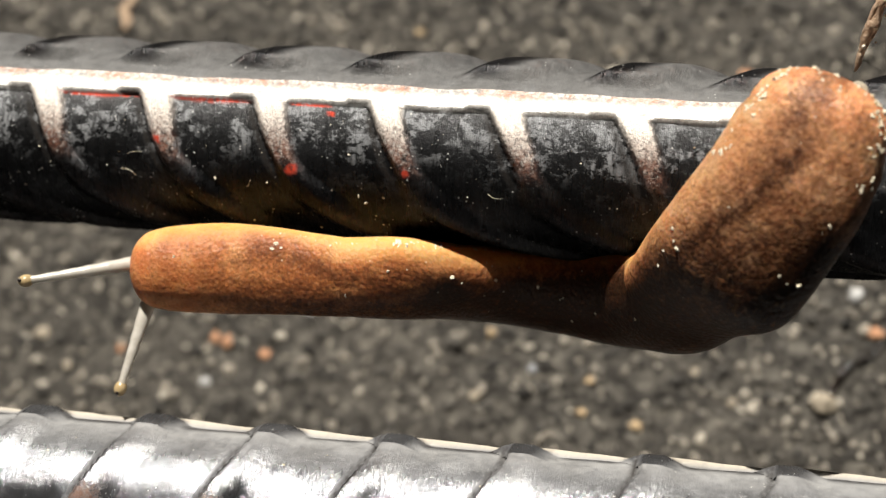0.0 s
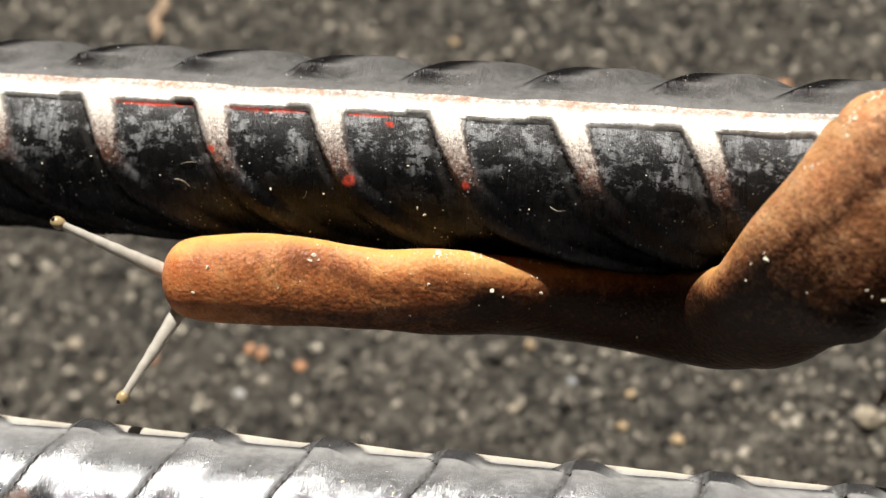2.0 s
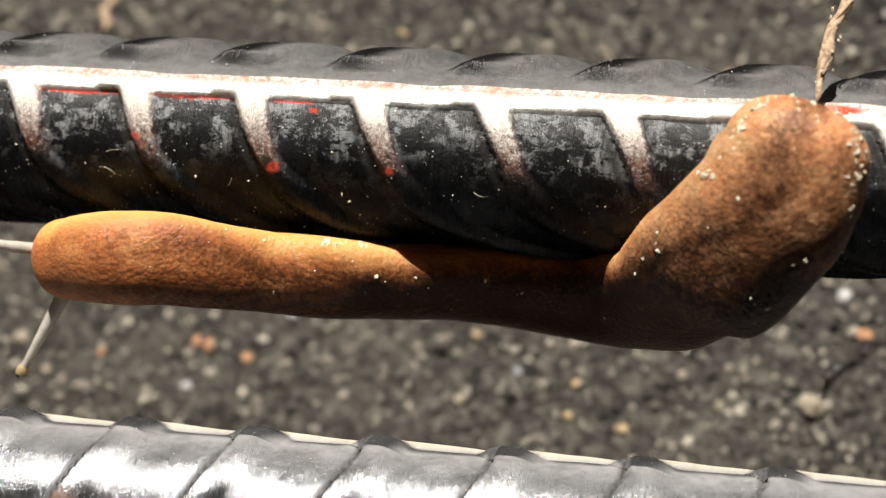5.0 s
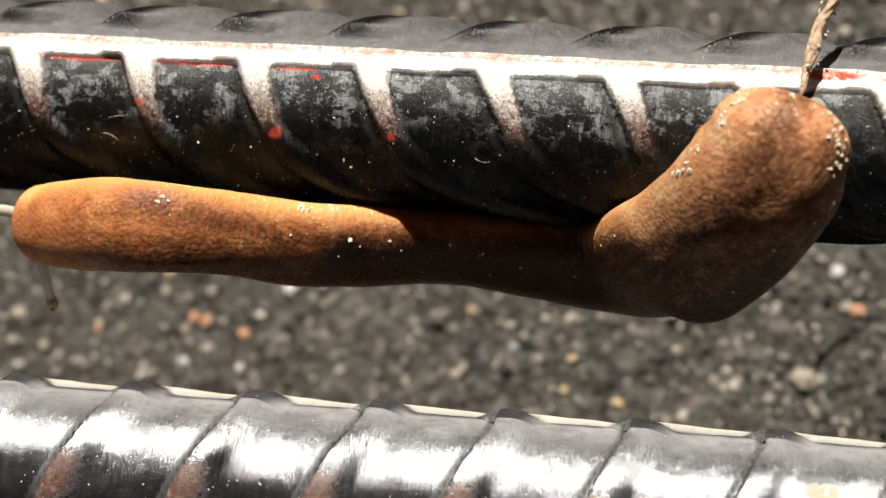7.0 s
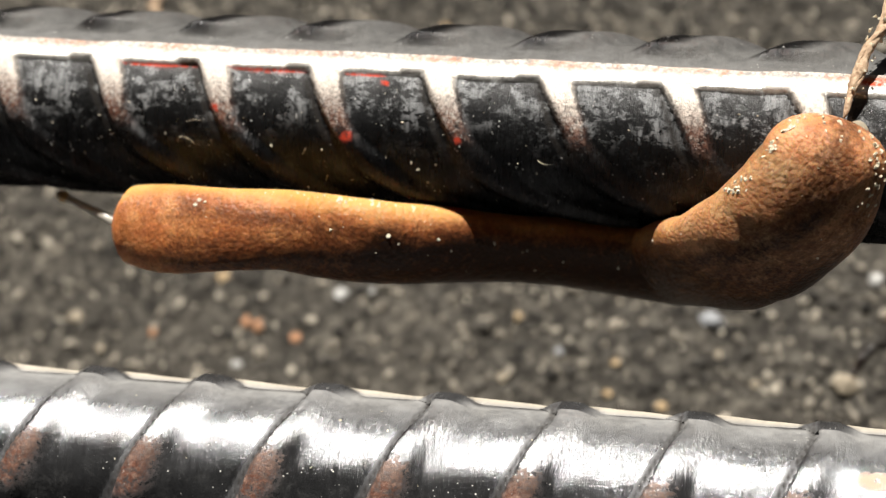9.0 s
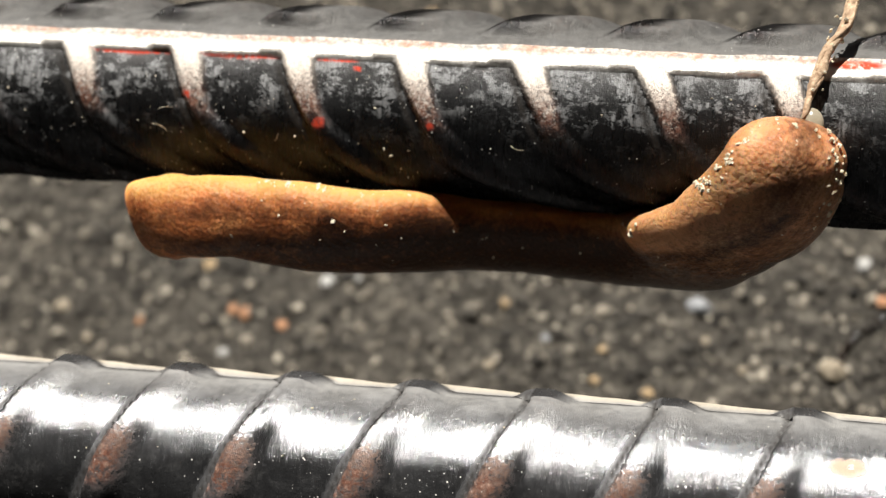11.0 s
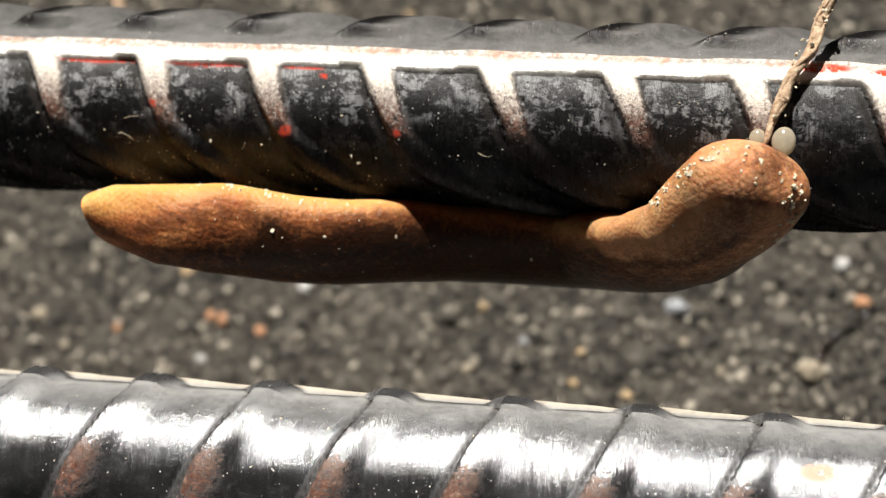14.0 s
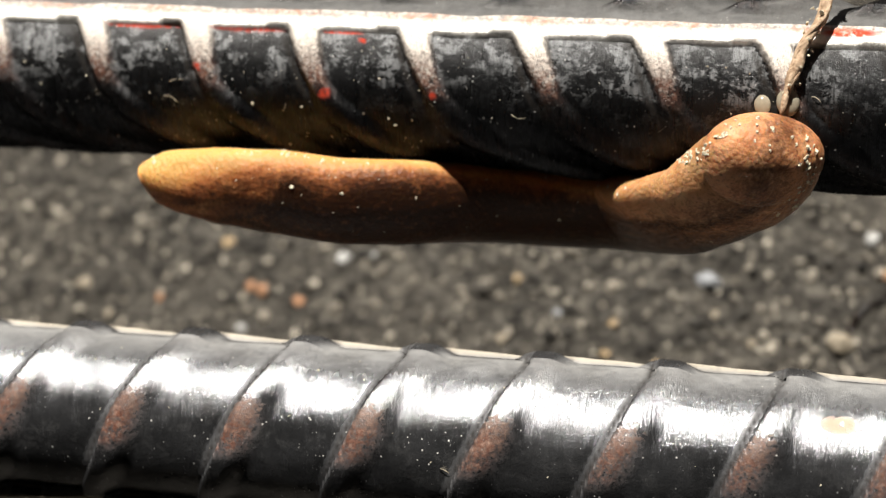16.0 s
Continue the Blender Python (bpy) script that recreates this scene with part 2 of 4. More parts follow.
def soil_material():
    m, _ = material("dark_soil", 0.92, 0.0, 0.2)
    n = Nodes(m)
    v = n.coords(1000)
    col = n.ramp(n.noise(v, 0.45, 7, 0.7), (0.36, (0.014, 0.0125, 0.011)), (0.5, (0.056, 0.051, 0.044)), (0.64, (0.17, 0.155, 0.13)))
    col = n.mix(n.ramp(n.noise(v, 0.05, 3), (0.4, 0.0), (0.7, 0.4)), col, (0.14, 0.125, 0.105))
    n.base(col)
    n.bump(n.noise(v, 1.3, 6, 0.7), 0.9, 0.0006)
    return m


grit_mat = grit_material()
soil_mat = soil_material()
concrete = plain("concrete", (0.16, 0.155, 0.145), (0.26, 0.25, 0.235), 0.05, 0.85, 0.6, 0.0006)
light_block_mat = plain("light_block_dark", (0.018, 0.017, 0.016), (0.04, 0.036, 0.033), 0.03, 0.9, 0.4, 0.001)


# ---- meshes ----
def mesh_object(name, verts, faces, mat, parent=None, label="", smooth=True):
    me = bpy.data.meshes.new(name)
    me.from_pydata([tuple(v) for v in verts], [], faces)
    me.materials.append(mat)
    me.polygons.foreach_set("use_smooth", [smooth] * len(me.polygons))
    me.update()
    ob = new(name, me)
    if parent:
        ob.parent = parent
    return tagged(ob, label)


def part(name, bm, mat, parent=None, label="", smooth=True):
    me = bpy.data.meshes.new(name)
    bm.to_mesh(me)
    bm.free()
    me.materials.append(mat)
    me.polygons.foreach_set("use_smooth", [smooth] * len(me.polygons))
    ob = new(name, me)
    if parent:
        ob.parent = parent
    return tagged(ob, label)


def grid_faces(rows, cols, wrap):
    out = []
    for i in range(rows - 1):
        for j in range(cols if wrap else cols - 1):
            k = (j + 1) % cols
            out.append((i * cols + j, i * cols + k, (i + 1) * cols + k, (i + 1) * cols + j))
    return out


def wavy(*q):
    return noise.noise(Vector(q))


# ---- ground and unseen walls that block light ----
def build_ground():
    def spread(lo, hi):
        inner = list(np.arange(lo, hi + 1e-9, 0.9))
        out = 2.0
        while out < 20000:
            inner = [lo - out] + inner + [hi + out]
            out *= 1.7
        return sorted(inner)
    xs, ys = spread(-110, 75), spread(-45, 95)
    verts = []
    for y in ys:
        for x in xs:
            near = -160 < x < 130 and -90 < y < 150
            z = (wavy(x * 0.12, y * 0.12, 3) * 1.2 + wavy(x * 0.5, y * 0.5, 7) * 0.55) if near else 0.0
            verts.append((x * MM, y * MM, z * MM))
    ob = mesh_object("ground", verts, grid_faces(len(ys), len(xs), False), soil_mat)
    tagged(ob, "dark gritty soil ground in full sunlight", "ground", kind="structure")


def lump(bm, centre, size, rnd, flat=0.75, rough=0.28, level=1):
    """One irregular stone joined to bm."""
    made = bmesh.ops.create_icosphere(bm, subdivisions=level, radius=1.0)["verts"]
    turn = Euler([rnd.uniform(0, 6.28) for _ in range(3)]).to_matrix()
    seed = rnd.uniform(0, 100)
    sx, sy, sz = (size * rnd.uniform(0.75, 1.25) for _ in range(3))
    for v in made:
        d = v.co.normalized()
        k = 1 + rough * 2 * wavy(d.x * 1.3 + seed, d.y * 1.3, d.z * 1.3)
        q = turn @ Vector((d.x * sx * k, d.y * sy * k, d.z * sz * k))
        q.z *= flat
        v.co = Vector(centre) + q


def build_grit():
    """Loose grains lying over the soil: unit stones shaped once, then placed by hand of chance."""
    rnd = random.Random(5)
    shapes = []
    for k in range(14):
        bm = bmesh.new()
        lump(bm, (0, 0, 0), 1.0, rnd, 0.8, 0.35, 2 if k < 3 else 1)
        shapes.append((np.array([v.co[:] for v in bm.verts]), [[v.index for v in f.verts] for f in bm.faces]))
        bm.free()
    verts, faces, n = [], [], 0
    for k in range(19000):
        x, y = rnd.uniform(-108, 74), rnd.uniform(-42, 92)
        big = rnd.random() < 0.1
        r = 0.28 + 0.42 * rnd.random() ** 2 + (0.4 * rnd.random() if big else 0)
        v, fs = shapes[rnd.randrange(3) if big else rnd.randrange(3, 14)]
        a = rnd.uniform(0, 6.28)
        c, s = math.cos(a), math.sin(a)
        z = wavy(x * 0.12, y * 0.12, 3) * 1.2 + wavy(x * 0.5, y * 0.5, 7) * 0.55
        w = np.stack([v[:, 0] * c - v[:, 1] * s, v[:, 0] * s + v[:, 1] * c, v[:, 2]], 1) * r + (x, y, z + 0.05 * r)
        verts.append(w * MM)
        faces += [[i + n for i in q] for q in fs]
        n += len(v)
    ob = mesh_object("grit", np.concatenate(verts), faces, grit_mat)
    tagged(ob, "loose grey and tan grit scattered over soil", "grit", kind="stuff")


def build_walls():
    def slab(name, lo, hi, mat, label):
        bm = bmesh.new()
        bmesh.ops.create_cube(bm, size=1)
        for v in bm.verts:
            v.co = Vector([(l + h) / 2 + c * (h - l) for l, h, c in zip(lo, hi, v.co)]) * MM
        bmesh.ops.bevel(bm, geom=bm.edges[:], offset=0.004, segments=2, affect="EDGES")
        tagged(part(name, bm, mat, smooth=False), label, "wall", kind="structure")
    # unseen dark slabs added to block sky light and darken reflections
    slab("light_block_west", (-330, -520, -20), (-240, 600, 556), light_block_mat, "unseen dark wall added to block sky light and hold the bars")
    slab("light_block_east", (240, -520, -20), (330, 600, 556), light_block_mat, "unseen dark wall added to block sky light and hold the bars")
    slab("light_block_top", (-330, -480, 560), (330, 205, 600), light_block_mat, "unseen dark canopy added to block sky light above the bars")
    slab("light_block_south", (-330, -560, -20), (330, -524, 600), light_block_mat, "tall unseen dark wall added behind the lens to block light")


build_ground()
build_grit()
build_walls()


# ---- steel bars ----
def trapezoid(d, half, soft):
    """1 on a flat top of that half width, falling smoothly to 0 over soft."""
    q = np.clip((np.abs(d) - half) / soft, 0, 1)
    return 1 - q * q * (3 - 2 * q)


def build_bar(name, axis, slope, radius, spacing, rib_line, profile, ridges, heights, wear_lit, edge, dusted, smeared, tips, ditch, flecks, mat, label, seed):
    """A deformed bar along x. rib_line(theta) gives how far a rib has run along x at an angle from straight up,
    positive towards the lens side; wear_lit: the angles between which the ribs are coloured bright, as scuffed and as
    sunlit; edge: where the rusty side of a crest begins; dusted: how thick the dust lies at which angles; profile(d) is
    its height across. ridges: angles, half widths and heights of the lengthwise ribs."""
    xs = np.r_[np.arange(-238, -62, 1.6), np.arange(-62, 62, 0.32), np.arange(62, 238.1, 1.6)]
    th = np.linspace(-180, 180, 240, endpoint=False)
    X, T = np.meshgrid(xs, th, indexing="ij")
    rng = np.random.RandomState(seed)
    run = rib_line(T)
    d = (X - run + spacing / 2) % spacing - spacing / 2
    index = np.floor((X - run + spacing / 2) / spacing).astype(int)
    vary = 1 + 0.12 * np.sin(index * 12.9898 + seed)
    rib = profile(d + 0.12 * np.sin(T * 0.11 + index), T) * vary
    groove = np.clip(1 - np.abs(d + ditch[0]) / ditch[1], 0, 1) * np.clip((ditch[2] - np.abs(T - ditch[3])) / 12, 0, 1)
    r = radius + heights * rib - 0.12 * groove
    mark = np.clip(rib * 1.1 - 0.15, 0, 1) * (0.1 + 0.9 * np.clip((T - wear_lit[0]) / 12, 0, 1) * np.clip((wear_lit[1] - T) / 26, 0, 1))
    crown, flush, crest_bright = np.zeros_like(r), np.zeros_like(r), np.zeros_like(r)
    for angle, half, high in ridges:
        gap = (T - angle + 180) % 360 - 180
        wob = 0.9 * np.sin(X * 0.31 + seed) + 0.6 * np.sin(X * 0.83)
        top = trapezoid(gap + wob * 0.5, half, 1.7)
        # a flat crest rather than a round one
        rust_side = np.clip(1.4 - np.abs(gap + half * 0.6) / 4.0, 0, 1)
        # crest brightness painted on its lens side, where the sun glints
        pale = 1 - (0.7 * np.clip((-gap - 0.5) / 5, 0, 1) if edge < 1 else 0)
        past = high * (1.25 - 0.75 * (((d - 1.5) / spacing) % 1)) if edge > 1 else high
        crest = (radius + past) * np.cos(np.radians(half)) / np.maximum(np.cos(np.radians(np.clip(gap, -30, 30))), 0.5)
        r = np.maximum(r, radius + (crest - radius) * top)
        crown = np.maximum(crown, top)
        crest_bright = np.maximum(crest_bright, top * pale)
        speckle = np.clip((np.sin(X * 2.1 + 3 * np.sin(X * 0.7)) + np.sin(X * 5.3 + T) + np.sin(X * 0.53 + 1.3)) * 0.6 + 0.25, 0, 1)
        flush = np.maximum(flush, rust_side * speckle * (edge < 1))
        mark = np.maximum(mark, 0.7 * top * np.clip((angle - T - half * edge) / 4, 0, 1))
    paint = np.zeros_like(r)
    for x0, t0, wx, wt in flecks:
        paint = np.maximum(paint, np.clip(1.6 - 1.6 * (((X - x0) / wx) ** 2 + ((T - t0) / wt) ** 2), 0, 1))
    film = np.interp(T, dusted[0], dusted[1])
    # less dust on one flank of each far rib, which darkens it
    film = film * np.where(T < ridges[0][0] - 8, 1 - 0.9 * np.clip(rib, 0, 1) * np.clip(0.75 - (d + 0.05 * (T + 50)) / 1.9, 0, 1), 1)
    if edge > 1:                           # dark strips beside the far lengthwise rib, with less dust
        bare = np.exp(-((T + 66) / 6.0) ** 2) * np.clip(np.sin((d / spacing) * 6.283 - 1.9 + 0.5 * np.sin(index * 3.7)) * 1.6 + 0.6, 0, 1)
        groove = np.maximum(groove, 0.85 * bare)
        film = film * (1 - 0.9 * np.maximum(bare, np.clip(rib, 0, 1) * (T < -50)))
    lumps = np.zeros_like(r)
    for k in range(26):
        fx, ft, ph = rng.uniform(0.1, 2.2), rng.randint(1, 16), rng.uniform(0, 6.28)
        lumps += np.sin(X * fx + np.radians(T) * ft + ph) / (1 + fx * 2.0)
    r, core = r + lumps * 0.013, radius + lumps * 0.013
    a = np.radians(T)
    outward = np.stack([0 * X, -np.sin(a), np.cos(a)], -1)

    def skin_of(reach):
        """Points and outward ways of a skin that stands so far from the axis."""
        P = np.stack([X, axis[1] + slope[0] * X - reach * np.sin(a), axis[2] + slope[1] * X + reach * np.cos(a)], -1)
        ways = np.cross(np.roll(P, -1, 1) - np.roll(P, 1, 1), np.gradient(P, axis=0))
        ways /= np.linalg.norm(ways, axis=-1, keepdims=True)
        return P.reshape(-1, 3) * MM, (ways * np.sign((ways * outward).sum(-1, keepdims=True))).reshape(-1, 3)

    whole, inner = skin_of(r), skin_of(core)
    values = {"worn_lit": mark, "ridge": crest_bright, "paint": paint, "dust": film, "flush": flush, "chalk": np.interp(T, smeared[0], smeared[1]), "tip": np.clip((T - tips[0]) / tips[1], 0, 1) * np.clip((tips[2] - T) / 10, 0, 1) * rib, "groove": groove, "rib_glint": np.clip((26 - T) / 16, 0, 1) * np.clip((T + 16) / 8, 0, 1) * np.clip(rib * 1.4 - 0.3, 0, 1) * (edge < 1)}
    thing = tagged(new(name), label, "steel bar", "parallel steel bars")
    # which piece each face belongs to: 0 the core, 1 and 2 lengthwise ribs, from 10 on the cross ribs
    nearer = np.abs((T - ridges[0][0] + 180) % 360 - 180) < 90
    piece = np.where(rib > 0.01, 10 + 2 * (index - index.min()) + ((T - ridges[0][0]) % 360 < 180), 0)
    piece = np.where(crown > 0.02, np.where(nearer, 1, 2), piece)[:-1]
    rows, cols = X.shape
    ii, jj = np.meshgrid(np.arange(rows - 1), np.arange(cols), indexing="ij")
    quads = np.stack([ii * cols + jj, ii * cols + (jj + 1) % cols, (ii + 1) * cols + (jj + 1) % cols, (ii + 1) * cols + jj], -1)
    for k in np.unique(piece):
        q = quads.reshape(-1, 4) if k == 0 else quads[piece == k]
        flat, normal = inner if k == 0 else whole
        used, renamed = np.unique(q, return_inverse=True)
        word = "core" if k == 0 else "lengthwise_rib" if k < 10 else "cross_rib"
        me = bpy.data.meshes.new(word)
        me.from_pydata(flat[used].tolist(), [], renamed.reshape(q.shape).tolist())
        me.materials.append(mat)
        me.polygons.foreach_set("use_smooth", [True] * len(me.polygons))
        me.normals_split_custom_set_from_vertices(normal[used].tolist())
        for key, value in values.items():
            me.attributes.new(key, "FLOAT", "POINT").data.foreach_set("value", value.reshape(-1)[used].astype(np.float32))
        ob = new(word, me)
        ob.parent = thing
    return thing


def upper_run(T):
    over = np.maximum(T - 35, 0)
    return 1.1 + np.where(T > 0, 0.055 * T + 0.0016 * over * over, -2.2 + 0.067 * np.abs(T))


def lower_run(T):
    return -17.9 - 0.056 * (np.maximum(T, -40) + 34)


def even_rib(d, T):
    """Narrow on the lens side; broad and starting lower on the far side."""
    far = np.clip((-24 - T) / 7, 0, 1) * trapezoid(d + 0.05 * (T + 50), 1.7, 2.4)
    return np.where(T > -6, trapezoid(d, np.clip(1.02 - 0.015 * T, 0.38, 1.02), 0.9 + 1.7 * np.clip((T - 38) / 26, 0, 1)), 1.7 * far)


def leaning_rib(d, T):
    """Steep on one side, drawn out on the other."""
    far = np.clip((-50 - T) / 18, 0, 1)
    return (1 + 0.45 * far) * np.where(d < 0, trapezoid(d, 0.5 + 0.1 * far, 0.4 + 1.6 * far), trapezoid(d, 0.6 + 0.3 * far, 2.6))


RED = [(-6.7, 43, 0.7, 4), (3.4, 41.5, 0.35, 3), (-3.5, 8, 0.35, 2), (38.8, -8, 2.6, 4), (44, -6, 2.0, 3), (-25, 3.0, 4.2, 1.6),
       (-14.6, 3.2, 4.0, 1.5), (-5.5, 3.2, 2.0, 1.3), (-19.0, 30, 0.5, 3)]
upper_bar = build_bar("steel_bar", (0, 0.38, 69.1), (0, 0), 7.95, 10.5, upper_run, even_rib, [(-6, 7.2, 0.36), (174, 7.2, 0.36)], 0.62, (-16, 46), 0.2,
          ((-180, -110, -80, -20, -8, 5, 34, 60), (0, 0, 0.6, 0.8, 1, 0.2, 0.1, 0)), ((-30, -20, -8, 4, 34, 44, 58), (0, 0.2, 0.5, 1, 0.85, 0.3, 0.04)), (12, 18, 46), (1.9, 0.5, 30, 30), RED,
          steel_upper, "black ribbed steel reinforcing bar with bright lengthwise rib", 3)
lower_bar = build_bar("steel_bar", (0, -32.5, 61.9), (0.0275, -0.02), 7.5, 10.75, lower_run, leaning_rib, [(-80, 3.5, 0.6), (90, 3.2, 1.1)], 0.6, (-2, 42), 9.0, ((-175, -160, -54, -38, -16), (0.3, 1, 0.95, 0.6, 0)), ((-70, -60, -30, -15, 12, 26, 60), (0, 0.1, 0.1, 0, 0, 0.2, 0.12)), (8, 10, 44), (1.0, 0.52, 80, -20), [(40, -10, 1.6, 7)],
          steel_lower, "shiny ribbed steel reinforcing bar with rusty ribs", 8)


def on_bar(x, angle, axis, slope, reach):
    a = radians(angle)
    return Vector((x, axis[1] + slope[0] * x - reach * math.sin(a), axis[2] + slope[1] * x + reach * math.cos(a)))


UPPER, LOWER = ((0, 0.38, 69.1), (0, 0), 7.95), ((0, -32.5, 61.9), (0.0275, -0.02), 7.5)


def build_grains():
    """Pale grains stuck to the bars, cut from a few shapes."""
    rnd = random.Random(31)
    shapes = []
    for k in range(6):
        bm = bmesh.new()
        lump(bm, (0, 0, 0), 1.0 * MM, rnd, 0.8, 0.4, 1)
        me = bpy.data.meshes.new("stuck_grain")
        bm.to_mesh(me)
        bm.free()
        me.materials.append(crumb_pale)
        shapes.append(me)
    for bar, (axis, slope, radius), count, lo, hi in ((upper_bar, UPPER, 90, 12, 92), (lower_bar, LOWER, 34, -40, 70)):
        for k in range(count):
            ob = new("stuck_grain", rnd.choice(shapes))
            ob.parent = bar
            size = 0.045 + 0.085 * rnd.random() ** 2
            ob.location = on_bar(rnd.uniform(-46, 46), rnd.uniform(lo, hi), axis, slope, radius + size * 0.3) * MM
            ob.rotation_euler = [rnd.uniform(0, 6.28) for _ in range(3)]
            ob.scale = (size * rnd.uniform(0.8, 1.5), size, size)


def build_lint():
    """Short curled pale fibres lying on the bars."""
    rnd = random.Random(8)
    spots = [(UPPER, -22.7, 51, 1.6), (UPPER, -22.0, 41, 1.4), (UPPER, -7.3, 46, 0.7), (UPPER, 10.4, 52, 1.3), (UPPER, 13.2, 36, 1.1), (UPPER, 28.5, -36, 2.6), (UPPER, 29.2, -38, 1.7),
             (UPPER, -18.6, 44, 1.0), (UPPER, -11.0, 58, 0.8), (UPPER, 36.0, 33, 1.0), (LOWER, -21.2, 45, 1.7), (LOWER, 8.0, 38, 1.0)]
    for (axis, slope, radius), x, angle, length in spots:
        bm = bmesh.new()
        turn, curl = rnd.uniform(-0.7, 0.7), rnd.uniform(-1.6, 1.6)
        px, pa, rows = x, float(angle), []
        for i in range(13):
            u = i / 12
            way = turn + curl * u
            px += length / 12 * math.cos(way)
            pa += math.degrees(length / 12 * math.sin(way) / radius)
            c = on_bar(px, pa, axis, slope, radius + 0.06 + 0.12 * math.sin(math.pi * u))
            r = 0.035 * (1 - 0.4 * u)
            rows.append([bm.verts.new(((c.x + r * math.cos(p) * 0.7) * MM, (c.y + r * math.cos(p) * 0.7) * MM, (c.z + r * math.sin(p)) * MM)) for p in np.linspace(0, 6.2832, 6, endpoint=False)])
        for p, q in zip(rows, rows[1:]):
            for j in range(6):
                bm.faces.new((p[j], p[(j + 1) % 6], q[(j + 1) % 6], q[j]))
        bm.faces.new(rows[0][::-1])
        bm.faces.new(rows[-1])
        tagged(part("lint_fibre", bm, crumb_pale), "tiny curled pale fibre lying on a steel bar", "fibre", "lint on the bars")


build_grains()
build_lint()

